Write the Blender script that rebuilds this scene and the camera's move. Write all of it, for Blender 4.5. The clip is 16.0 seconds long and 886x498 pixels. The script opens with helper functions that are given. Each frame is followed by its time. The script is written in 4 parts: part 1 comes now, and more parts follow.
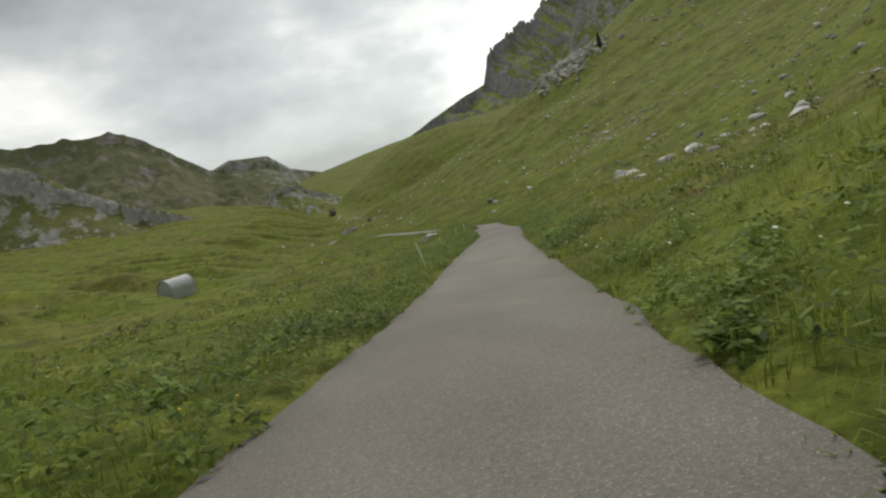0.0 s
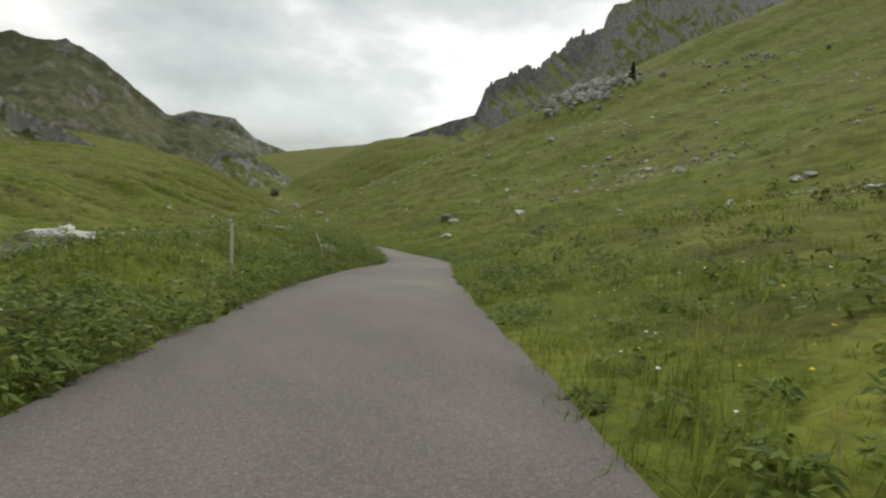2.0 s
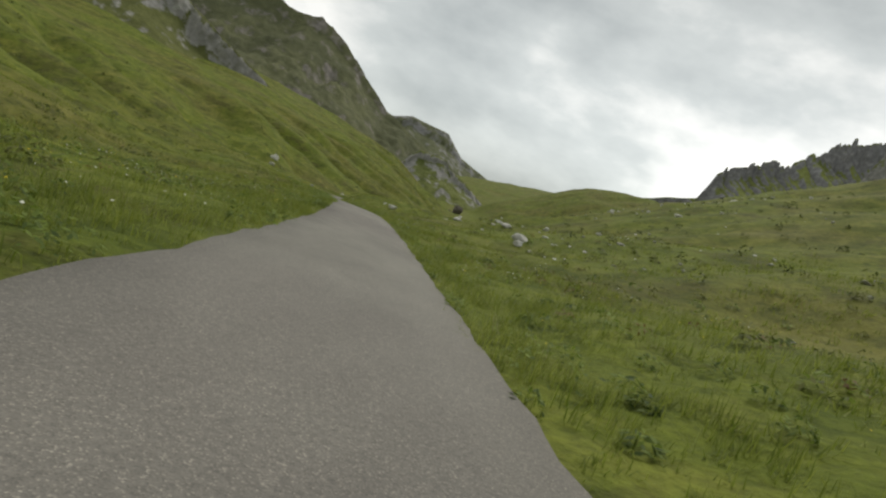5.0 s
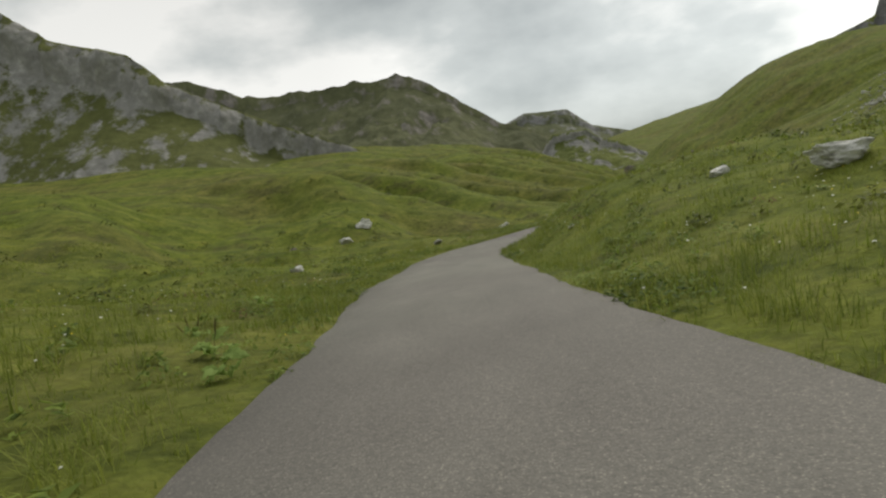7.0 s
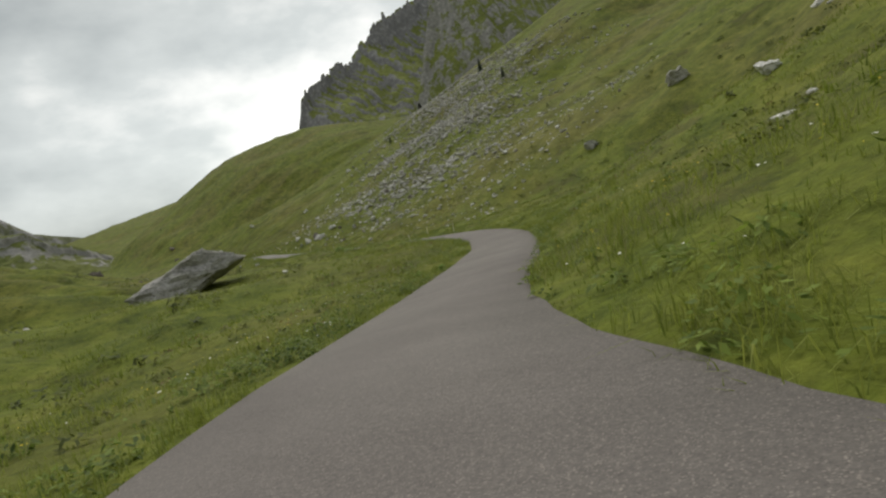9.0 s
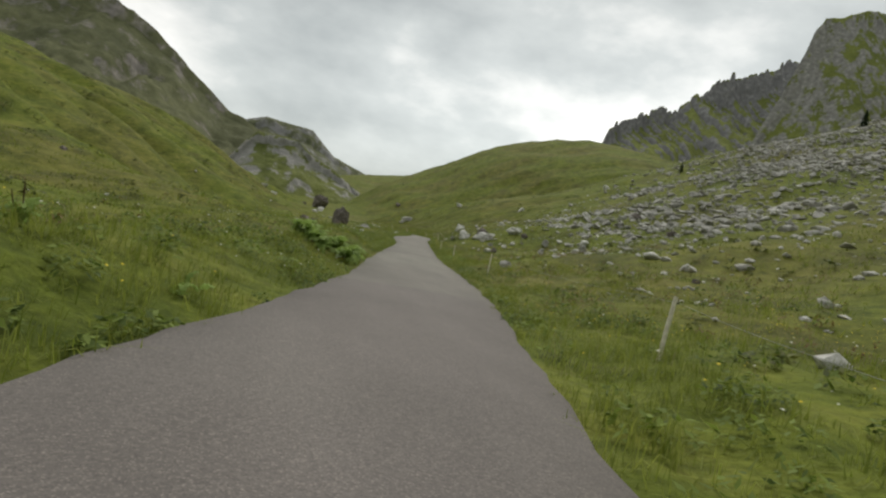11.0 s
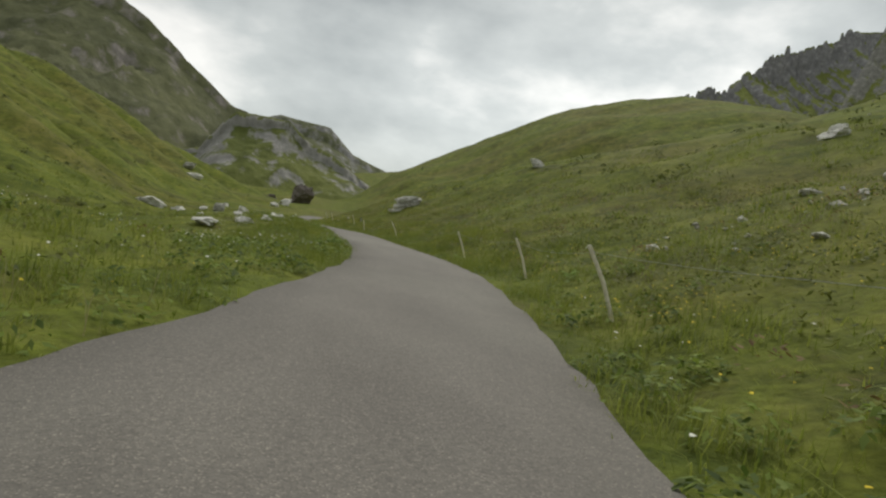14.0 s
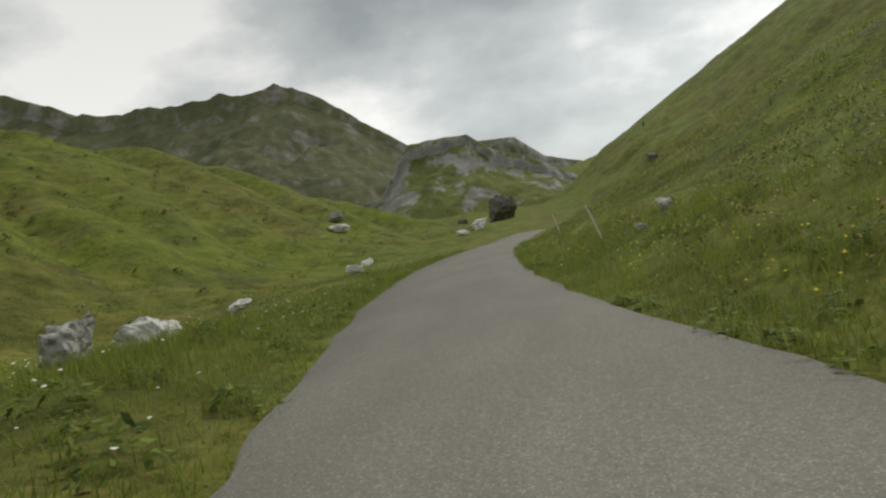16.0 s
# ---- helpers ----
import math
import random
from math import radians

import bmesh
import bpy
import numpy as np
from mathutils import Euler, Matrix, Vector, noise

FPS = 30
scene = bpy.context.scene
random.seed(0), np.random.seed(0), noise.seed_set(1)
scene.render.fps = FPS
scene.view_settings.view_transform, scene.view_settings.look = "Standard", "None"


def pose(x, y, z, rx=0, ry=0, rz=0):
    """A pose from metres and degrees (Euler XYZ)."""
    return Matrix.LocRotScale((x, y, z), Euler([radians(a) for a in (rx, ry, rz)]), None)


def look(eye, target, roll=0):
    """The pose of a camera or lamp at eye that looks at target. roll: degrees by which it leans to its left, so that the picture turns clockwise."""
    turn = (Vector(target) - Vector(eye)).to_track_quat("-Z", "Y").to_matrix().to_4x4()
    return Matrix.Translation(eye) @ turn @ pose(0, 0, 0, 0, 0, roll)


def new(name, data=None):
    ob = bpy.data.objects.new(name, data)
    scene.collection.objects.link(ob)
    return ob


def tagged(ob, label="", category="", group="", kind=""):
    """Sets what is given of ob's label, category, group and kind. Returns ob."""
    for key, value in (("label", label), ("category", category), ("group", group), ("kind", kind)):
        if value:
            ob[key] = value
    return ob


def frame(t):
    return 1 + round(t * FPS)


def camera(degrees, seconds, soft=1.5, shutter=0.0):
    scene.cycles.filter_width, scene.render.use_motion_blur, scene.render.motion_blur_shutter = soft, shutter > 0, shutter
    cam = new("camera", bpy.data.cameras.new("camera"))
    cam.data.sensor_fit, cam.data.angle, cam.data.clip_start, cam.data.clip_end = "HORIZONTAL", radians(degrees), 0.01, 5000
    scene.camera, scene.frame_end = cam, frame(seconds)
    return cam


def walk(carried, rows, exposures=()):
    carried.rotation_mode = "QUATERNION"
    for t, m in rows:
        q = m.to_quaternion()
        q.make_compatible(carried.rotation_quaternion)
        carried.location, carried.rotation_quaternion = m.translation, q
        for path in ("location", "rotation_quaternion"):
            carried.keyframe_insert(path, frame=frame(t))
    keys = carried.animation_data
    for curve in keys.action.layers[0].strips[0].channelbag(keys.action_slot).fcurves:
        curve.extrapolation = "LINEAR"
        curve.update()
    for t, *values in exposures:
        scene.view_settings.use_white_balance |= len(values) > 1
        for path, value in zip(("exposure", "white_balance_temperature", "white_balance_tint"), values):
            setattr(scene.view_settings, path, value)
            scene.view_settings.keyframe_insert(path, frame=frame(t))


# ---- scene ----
cam = camera(71.0, 16.0, soft=2.3)
PATH = [
    (0, (-87.03, -364.05, 28.99), (-84.01, -354.62, 27.60), -12.1),
    (0.5, (-81.93, -351.20, 27.32), (-77.95, -342.12, 25.99), -6.7),
    (1, (-76.04, -337.50, 25.76), (-71.66, -328.60, 24.55), 1.1),
    (1.5, (-68.95, -322.54, 24.07), (-64.76, -313.55, 22.83), 6.1),
    (2, (-62.54, -307.48, 22.24), (-58.72, -298.30, 21.16), 4.7),
    (2.5, (-56.59, -292.10, 20.68), (-52.94, -282.83, 19.75), 5.6),
    (3, (-51.72, -279.66, 19.26), (-48.43, -270.28, 18.15), 11.7),
    (3.4, (-47.70, -265.88, 17.79), (-45.76, -256.13, 16.70), 12.8),
    (3.8, (-45.20, -251.73, 16.43), (-43.75, -241.89, 15.37), 14.8),
    (4.25, (-43.47, -235.64, 15.00), (-42.22, -225.77, 13.99), 17.5),
    (4.7, (-42.56, -219.47, 13.71), (-41.40, -209.58, 12.73), 20.0),
    (5.1, (-42.34, -205.07, 12.68), (-41.31, -195.16, 11.74), 21.8),
    (5.5, (-42.69, -190.66, 11.82), (-41.97, -180.73, 10.89), 22.5),
    (6, (-43.47, -173.60, 10.94), (-43.95, -163.67, 9.88), 14.1),
    (6.5, (-45.27, -157.21, 9.79), (-46.51, -147.35, 8.67), 7.1),
    (7, (-48.22, -140.12, 8.44), (-49.88, -130.31, 7.44), -9.0),
    (7.5, (-50.87, -124.00, 7.10), (-51.76, -114.11, 5.89), -26.4),
    (8, (-52.79, -111.57, 6.00), (-51.71, -101.69, 4.93), -29.0),
    (8.5, (-49.38, -96.73, 5.38), (-46.08, -87.34, 4.44), -22.0),
    (8.7, (-47.50, -90.97, 5.25), (-43.52, -81.84, 4.25), -14.9),
    (9.1, (-43.10, -80.13, 4.44), (-36.56, -72.63, 3.49), -11.6),
    (9.6, (-32.77, -68.72, 3.26), (-25.28, -62.14, 2.43), -1.9),
    (10.2, (-18.78, -55.50, 2.06), (-12.24, -47.96, 1.41), 11.0),
    (10.8, (-9.71, -39.61, 1.44), (-6.73, -30.08, 0.86), 17.2),
    (11, (-7.80, -33.41, 1.17), (-5.16, -23.77, 0.74), 11.3),
    (11.5, (-3.74, -17.21, 0.50), (-1.44, -7.49, 0.06), 2.7),
    (12, (0.02, 0.07, -0.00), (2.19, 9.83, -0.35), 1.0),
    (12.5, (4.00, 18.18, -0.41), (6.06, 27.96, -0.82), -2.5),
    (13, (8.13, 35.38, -0.59), (10.38, 45.11, -0.93), -6.7),
    (13.5, (12.27, 50.96, -0.85), (14.69, 60.64, -1.44), 0.3),
    (14, (15.69, 65.37, -1.03), (17.86, 75.11, -1.53), 9.3),
    (14.5, (18.06, 80.48, -1.30), (19.45, 90.37, -1.83), 15.5),
    (15, (19.01, 96.42, -1.71), (19.16, 106.40, -2.30), 16.8),
    (15.5, (18.35, 111.25, -2.13), (17.34, 121.19, -2.60), 5.8),
    (16, (16.45, 124.90, -2.56), (15.19, 134.82, -2.97), -9.2),
]
# the eye between the stretches follows the lane
walk(cam, [(t, look(eye, target, roll)) for t, eye, target, roll in PATH],
     exposures=[(0, 0.15), (1, 0.19), (3, 0.21), (5.5, 0.11), (7, 0.13), (8.5, 0.11), (11, 0.17), (11.5, 0.08), (12.5, 0.05), (14, 0.11), (16, 0.09)])

# ---- world, sun ----
SUN_ELEV, SUN_ROT = radians(48), radians(25)
world = bpy.data.worlds.new("overcast_sky")
scene.world = world
world.use_nodes = True


def build_world():
    nt = world.node_tree
    nt.nodes.clear()
    N, L = nt.nodes.new, nt.links.new
    out = N("ShaderNodeOutputWorld")
    bg = N("ShaderNodeBackground")
    bg.inputs["Strength"].default_value = 0.1
    sky = N("ShaderNodeTexSky")
    sky.sky_type = "NISHITA"
    sky.sun_disc = False
    sky.sun_elevation, sky.sun_rotation = SUN_ELEV, SUN_ROT
    # heaped cloud, wider than it is high
    co = N("ShaderNodeTexCoord")
    sep = N("ShaderNodeSeparateXYZ")
    L(co.outputs["Generated"], sep.inputs[0])
    mp = N("ShaderNodeMapping")
    mp.inputs["Scale"].default_value = (1.0, 1.0, 1.9)
    mp.inputs["Location"].default_value = (3.1, 0.4, 1.2)
    L(co.outputs["Generated"], mp.inputs["Vector"])
    n1 = N("ShaderNodeTexNoise")
    n1.inputs["Scale"].default_value = 2.1
    n1.inputs["Detail"].default_value = 9
    n1.inputs["Roughness"].default_value = 0.52
    n1.inputs["Distortion"].default_value = 0.0
    L(mp.outputs["Vector"], n1.inputs["Vector"])
    ramp = N("ShaderNodeValToRGB")
    e = ramp.color_ramp.elements
    e[0].position, e[0].color = 0.36, (3.6, 3.9, 3.85, 1)
    e[1].position, e[1].color = 0.61, (10.1, 10.0, 9.5, 1)
    k = ramp.color_ramp.elements.new(0.5)
    k.color = (6.0, 6.3, 6.1, 1)
    L(n1.outputs["Fac"], ramp.inputs["Fac"])
    mix = N("ShaderNodeMix")
    mix.data_type = "RGBA"
    mix.inputs["Factor"].default_value = 0.93
    L(sky.outputs["Color"], mix.inputs[6])
    L(ramp.outputs["Color"], mix.inputs[7])
    # the cloud thins out towards the horizon
    low = N("ShaderNodeMapRange")
    for key, v in (("From Min", 0.02), ("From Max", 0.55), ("To Min", 1.17), ("To Max", 0.80)):
        low.inputs[key].default_value = v
    L(sep.outputs["Z"], low.inputs["Value"])
    # and towards the hidden sun
    dot = N("ShaderNodeVectorMath")
    dot.operation = "DOT_PRODUCT"
    dot.inputs[1].default_value = (math.sin(SUN_ROT + 0.25), math.cos(SUN_ROT + 0.25), 0.1)
    L(co.outputs["Generated"], dot.inputs[0])
    glow = N("ShaderNodeMapRange")
    for key, v in (("From Min", 0.55), ("From Max", 1.0), ("To Min", 0.82), ("To Max", 1.10)):
        glow.inputs[key].default_value = v
    L(dot.outputs["Value"], glow.inputs["Value"])
    both = N("ShaderNodeMath")
    both.operation = "MULTIPLY"
    L(low.outputs["Result"], both.inputs[0])
    L(glow.outputs["Result"], both.inputs[1])
    thin = N("ShaderNodeVectorMath")
    thin.operation = "SCALE"
    L(mix.outputs[2], thin.inputs[0])
    L(both.outputs[0], thin.inputs["Scale"])
    L(thin.outputs[0], bg.inputs["Color"])
    L(bg.outputs["Background"], out.inputs["Surface"])


build_world()
sun = new("sun", bpy.data.lights.new("sun", "SUN"))
sun.data.energy, sun.data.angle, sun.data.color = 1.75, radians(30), (1.0, 0.95, 0.86)
sun.matrix_world = look((0, 0, 500), (-300 * math.sin(SUN_ROT), -300 * math.cos(SUN_ROT), 500 - 330))
scene.view_settings.exposure = 0.0


# ---- materials ----
def material(name, rough=0.9, spec=0.3):
    m = bpy.data.materials.new(name)
    m.use_nodes = True
    b = m.node_tree.nodes["Principled BSDF"]
    b.inputs["Roughness"].default_value = rough
    b.inputs["Specular IOR Level"].default_value = spec
    return m, m.node_tree, b


def node(nt, kind, **values):
    n = nt.nodes.new(kind)
    for key, v in values.items():
        n.inputs[key.replace("_", " ")].default_value = v
    return n


def noise_of(nt, scale, detail=5, rough=0.6, vector=None, stretch=None):
    """A noise in metres of the world: scale is waves a metre."""
    if vector is None:
        vector = nt.nodes.new("ShaderNodeNewGeometry").outputs["Position"]
    if stretch:
        mp = node(nt, "ShaderNodeMapping", Scale=stretch)
        nt.links.new(vector, mp.inputs["Vector"])
        vector = mp.outputs["Vector"]
    n = node(nt, "ShaderNodeTexNoise", Scale=scale, Detail=detail, Roughness=rough)
    nt.links.new(vector, n.inputs["Vector"])
    return n.outputs["Fac"]


def ramp_of(nt, fac, *stops):
    r = nt.nodes.new("ShaderNodeValToRGB")
    el = r.color_ramp.elements
    while len(el) < len(stops):
        el.new(0.5)
    for e, (p, c) in zip(el, stops):
        e.position, e.color = p, (*c, 1)
    nt.links.new(fac, r.inputs["Fac"])
    return r.outputs["Color"]


def mixed(nt, fac, a, b, blend="MIX"):
    m = nt.nodes.new("ShaderNodeMix")
    m.data_type, m.blend_type = "RGBA", blend
    for sock, v in ((m.inputs["Factor"], fac), (m.inputs[6], a), (m.inputs[7], b)):
        if isinstance(v, (int, float)):
            sock.default_value = v
        elif isinstance(v, tuple):
            sock.default_value = (*v, 1)
        else:
            nt.links.new(v, sock)
    return m.outputs[2]


def bump_of(nt, b, height, strength, distance):
    n = node(nt, "ShaderNodeBump", Strength=strength, Distance=distance)
    nt.links.new(height, n.inputs["Height"])
    nt.links.new(n.outputs["Normal"], b.inputs["Normal"])


def grass_ground():
    m, nt, b = material("alpine_turf", 0.95, 0.15)
    big = noise_of(nt, 0.045, 5, 0.55)
    mid = noise_of(nt, 0.5, 6, 0.65)
    tuft = noise_of(nt, 1.7, 5, 0.6)
    fine = noise_of(nt, 7.0, 6, 0.7)
    c1 = ramp_of(nt, mid, (0.3, (0.085, 0.115, 0.014)), (0.5, (0.130, 0.160, 0.022)), (0.7, (0.19, 0.205, 0.038)))
    c2 = ramp_of(nt, mid, (0.3, (0.100, 0.094, 0.026)), (0.5, (0.155, 0.138, 0.040)), (0.72, (0.21, 0.185, 0.07)))
    f = ramp_of(nt, big, (0.44, (0, 0, 0)), (0.64, (0.6, 0.6, 0.6)))
    c = mixed(nt, f, c1, c2)
    tr = ramp_of(nt, tuft, (0.32, (0.5, 0.56, 0.48)), (0.46, (1.0, 1.0, 1.0)), (0.7, (1.12, 1.1, 1.0)))
    c = mixed(nt, 0.8, c, tr, "MULTIPLY")
    wide = noise_of(nt, 0.2, 7, 0.7)
    wr = ramp_of(nt, wide, (0.36, (0.62, 0.66, 0.6)), (0.5, (1.0, 1.0, 1.0)), (0.66, (1.14, 1.12, 1.0)))
    c = mixed(nt, 0.9, c, wr, "MULTIPLY")
    # low heath and dwarf shrubs in ragged patches
    heath = noise_of(nt, 0.16, 8, 0.72, stretch=(1.0, 1.0, 1.8))
    c = mixed(nt, ramp_of(nt, heath, (0.545, (0, 0, 0)), (0.61, (0.62, 0.62, 0.62))), c, ramp_of(nt, tuft, (0.35, (0.052, 0.062, 0.016)), (0.65, (0.105, 0.095, 0.032))))
    fr = ramp_of(nt, fine, (0.3, (0.62, 0.62, 0.6)), (0.65, (1.15, 1.15, 1.1)))
    c = mixed(nt, 1.0, c, fr, "MULTIPLY")
    nt.links.new(c, b.inputs["Base Color"])
    both = nt.nodes.new("ShaderNodeMath")
    both.operation, both.inputs[1].default_value = "MULTIPLY_ADD", 0.35
    nt.links.new(fine, both.inputs[0])
    nt.links.new(tuft, both.inputs[2])
    bump_of(nt, b, both.outputs[0], 0.6, 0.2)
    return m


def asphalt(name, low, high):
    m, nt, b = material(name, 0.85, 0.3)
    geo = nt.nodes.new("ShaderNodeNewGeometry")
    chips = node(nt, "ShaderNodeTexVoronoi", Scale=115.0)
    nt.links.new(geo.outputs["Position"], chips.inputs["Vector"])
    sep = nt.nodes.new("ShaderNodeSeparateColor")
    nt.links.new(chips.outputs["Color"], sep.inputs["Color"])
    grain = noise_of(nt, 28.0, 5, 0.7)
    wear = noise_of(nt, 0.9, 6, 0.6, stretch=(1.0, 0.35, 1.0))
    patch = noise_of(nt, 0.09, 4, 0.5)
    c = ramp_of(nt, wear, (0.3, low), (0.7, high))
    p = ramp_of(nt, patch, (0.4, (0.9, 0.87, 0.88)), (0.6, (1.05, 1.05, 1.03)))
    c = mixed(nt, 1.0, c, p, "MULTIPLY")
    g = ramp_of(nt, sep.outputs[0], (0.0, (0.78, 0.78, 0.79)), (0.3, (0.95, 0.95, 0.95)), (0.86, (1.04, 1.03, 1.02)), (1.0, (1.75, 1.72, 1.66)))
    c = mixed(nt, 1.0, c, g, "MULTIPLY")
    q = ramp_of(nt, grain, (0.3, (0.8, 0.8, 0.8)), (0.7, (1.2, 1.2, 1.19)))
    c = mixed(nt, 1.0, c, q, "MULTIPLY")
    nt.links.new(c, b.inputs["Base Color"])
    bump_of(nt, b, chips.outputs["Distance"], 0.35, 0.004)
    return m


def rock_material(name, light, dark, moss=0.35):
    m, nt, b = material(name, 0.92, 0.2)
    a = noise_of(nt, 0.7, 8, 0.65)
    s = noise_of(nt, 2.6, 9, 0.72, stretch=(1, 1, 1.9))
    crack = noise_of(nt, 5.0, 4, 0.5, stretch=(0.6, 0.6, 2.0))
    c = ramp_of(nt, s, (0.3, dark), (0.52, tuple((p + q) / 2 for p, q in zip(dark, light))), (0.72, light))
    k = ramp_of(nt, crack, (0.36, (0.45, 0.44, 0.43)), (0.44, (1, 1, 1)))
    c = mixed(nt, 0.8, c, k, "MULTIPLY")
    each = nt.nodes.new("ShaderNodeNewGeometry")
    c = mixed(nt, 1.0, c, ramp_of(nt, each.outputs["Random Per Island"], (0.0, (0.72, 0.71, 0.69)), (1.0, (1.2, 1.2, 1.2))), "MULTIPLY")
    g = ramp_of(nt, a, (0.5, (0, 0, 0)), (0.68, (moss, moss, moss)))
    c = mixed(nt, g, c, (0.09, 0.1, 0.035))
    nt.links.new(c, b.inputs["Base Color"])
    bump_of(nt, b, s, 0.9, 0.12)
    return m


def mountain_material(name, rock_light, rock_dark, grass_a, grass_b, steep_lo, steep_hi, scale=1.0):
    """Rock where it is steep and broken, thin alpine grass elsewhere."""
    m, nt, b = material(name, 0.95, 0.1)
    geo = nt.nodes.new("ShaderNodeNewGeometry")
    sep = nt.nodes.new("ShaderNodeSeparateXYZ")
    nt.links.new(geo.outputs["Normal"], sep.inputs["Vector"])
    n1 = noise_of(nt, 0.011 * scale, 9, 0.6)
    n2 = noise_of(nt, 0.034 * scale, 10, 0.68, stretch=(1, 1, 0.7))
    n3 = noise_of(nt, 0.10 * scale, 8, 0.62)
    add = nt.nodes.new("ShaderNodeMath")
    add.operation = "MULTIPLY_ADD"
    add.inputs[1].default_value = 2.2
    nt.links.new(n2, add.inputs[0])
    nt.links.new(sep.outputs["Z"], add.inputs[2])
    third = nt.nodes.new("ShaderNodeMath")
    third.operation, third.inputs[1].default_value = "DIVIDE", 3.0
    nt.links.new(add.outputs[0], third.inputs[0])
    fac = ramp_of(nt, third.outputs[0], (steep_lo / 3.0, (1, 1, 1)), (steep_hi / 3.0, (0, 0, 0)))
    rock = ramp_of(nt, n3, (0.3, rock_dark), (0.52, tuple(0.65 * p + 0.35 * q for p, q in zip(rock_dark, rock_light))), (0.72, rock_light))
    grass = ramp_of(nt, n1, (0.38, grass_a), (0.62, grass_b))
    d = ramp_of(nt, n3, (0.3, (0.75, 0.76, 0.75)), (0.7, (1.12, 1.12, 1.1)))
    grass = mixed(nt, 1.0, grass, d, "MULTIPLY")
    c = mixed(nt, fac, grass, rock)
    nt.links.new(c, b.inputs["Base Color"])
    bump_of(nt, b, n3, 0.8, 3.0 / scale)
    return m


TURF = grass_ground()
ASPHALT = asphalt("worn_asphalt", (0.158, 0.152, 0.134), (0.205, 0.198, 0.174))
ASPHALT_B = asphalt("newer_asphalt", (0.145, 0.134, 0.124), (0.188, 0.175, 0.162))
def plant_material(name, dark, light, translucent=0.25):
    m, nt, b = material(name, 0.7, 0.25)
    geo = nt.nodes.new("ShaderNodeNewGeometry")
    far = noise_of(nt, 0.35, 4, 0.6)
    add = nt.nodes.new("ShaderNodeMath")
    add.operation, add.inputs[1].default_value = "MULTIPLY_ADD", 0.55
    nt.links.new(geo.outputs["Random Per Island"], add.inputs[0])
    sub = nt.nodes.new("ShaderNodeMath")
    sub.operation, sub.inputs[1].default_value = "MULTIPLY_ADD", 0.9
    sub.inputs[2].default_value = -0.22
    nt.links.new(far, sub.inputs[0])
    nt.links.new(sub.outputs[0], add.inputs[2])
    c = ramp_of(nt, add.outputs[0], (0.15, dark), (0.85, light))
    nt.links.new(c, b.inputs["Base Color"])
    tr = nt.nodes.new("ShaderNodeBsdfTranslucent")
    nt.links.new(c, tr.inputs["Color"])
    mx = node(nt, "ShaderNodeMixShader", Fac=translucent)
    nt.links.new(b.outputs[0], mx.inputs[1])
    nt.links.new(tr.outputs[0], mx.inputs[2])
    nt.links.new(mx.outputs[0], nt.nodes["Material Output"].inputs["Surface"])
    return m


def plain_material(name, a, b_, scale, rough=0.8, spec=0.2, bump=0.0):
    m, nt, b = material(name, rough, spec)
    n = noise_of(nt, scale, 6, 0.65)
    nt.links.new(ramp_of(nt, n, (0.3, a), (0.7, b_)), b.inputs["Base Color"])
    if bump:
        bump_of(nt, b, n, 0.6, bump)
    return m


GRASS = plant_material("grass_blades", (0.115, 0.16, 0.02), (0.30, 0.335, 0.068), 0.5)
HERB = plant_material("herb_leaves", (0.045, 0.08, 0.014), (0.26, 0.34, 0.06), 0.4)
TUSSOCK = plant_material("tussock_leaves", (0.035, 0.055, 0.012), (0.15, 0.17, 0.04), 0.3)
BANK_HERB = plant_material("olive_leaves", (0.055, 0.078, 0.016), (0.20, 0.21, 0.05), 0.35)
DOCK = plant_material("broad_leaves", (0.10, 0.19, 0.03), (0.36, 0.48, 0.13), 0.45)
RUST = plant_material("rusty_stems", (0.11, 0.062, 0.022), (0.24, 0.17, 0.07), 0.3)
STRAW = plant_material("straw_stems", (0.22, 0.20, 0.08), (0.42, 0.38, 0.20), 0.3)
SEED = plain_material("brown_seed_heads", (0.05, 0.03, 0.018), (0.11, 0.065, 0.035), 30)
PETAL_Y = plain_material("yellow_petals", (0.55, 0.42, 0.02), (0.75, 0.6, 0.05), 20)
PETAL_W = plain_material("white_petals", (0.55, 0.56, 0.46), (0.8, 0.8, 0.7), 20)
TAR = plain_material("dark_tar", (0.09, 0.088, 0.083), (0.135, 0.131, 0.122), 9, 0.6, 0.4)
NEEDLE = plant_material("spruce_needles", (0.02, 0.042, 0.018), (0.055, 0.085, 0.035), 0.2)
BARK = plain_material("bark", (0.05, 0.04, 0.03), (0.12, 0.1, 0.08), 12)
FILM = plain_material("grey_plastic_film", (0.30, 0.32, 0.34), (0.44, 0.46, 0.48), 3.0, 0.45, 0.5, 0.03)
DARK_METAL = plain_material("dark_metal", (0.04, 0.04, 0.042), (0.08, 0.08, 0.08), 15, 0.5, 0.5)
GREY_PLATE = plain_material("grey_plate", (0.25, 0.26, 0.26), (0.36, 0.37, 0.36), 15, 0.5, 0.4)
DARK_ROCK = rock_material("dark_lichened_rock", (0.25, 0.22, 0.205), (0.10, 0.085, 0.08), 0.35)
PALE_ROCK = rock_material("pale_limestone", (0.84, 0.83, 0.79), (0.40, 0.395, 0.37), 0.18)
SLAB = rock_material("dark_slab_limestone", (0.46, 0.45, 0.43), (0.15, 0.145, 0.14), 0.3)
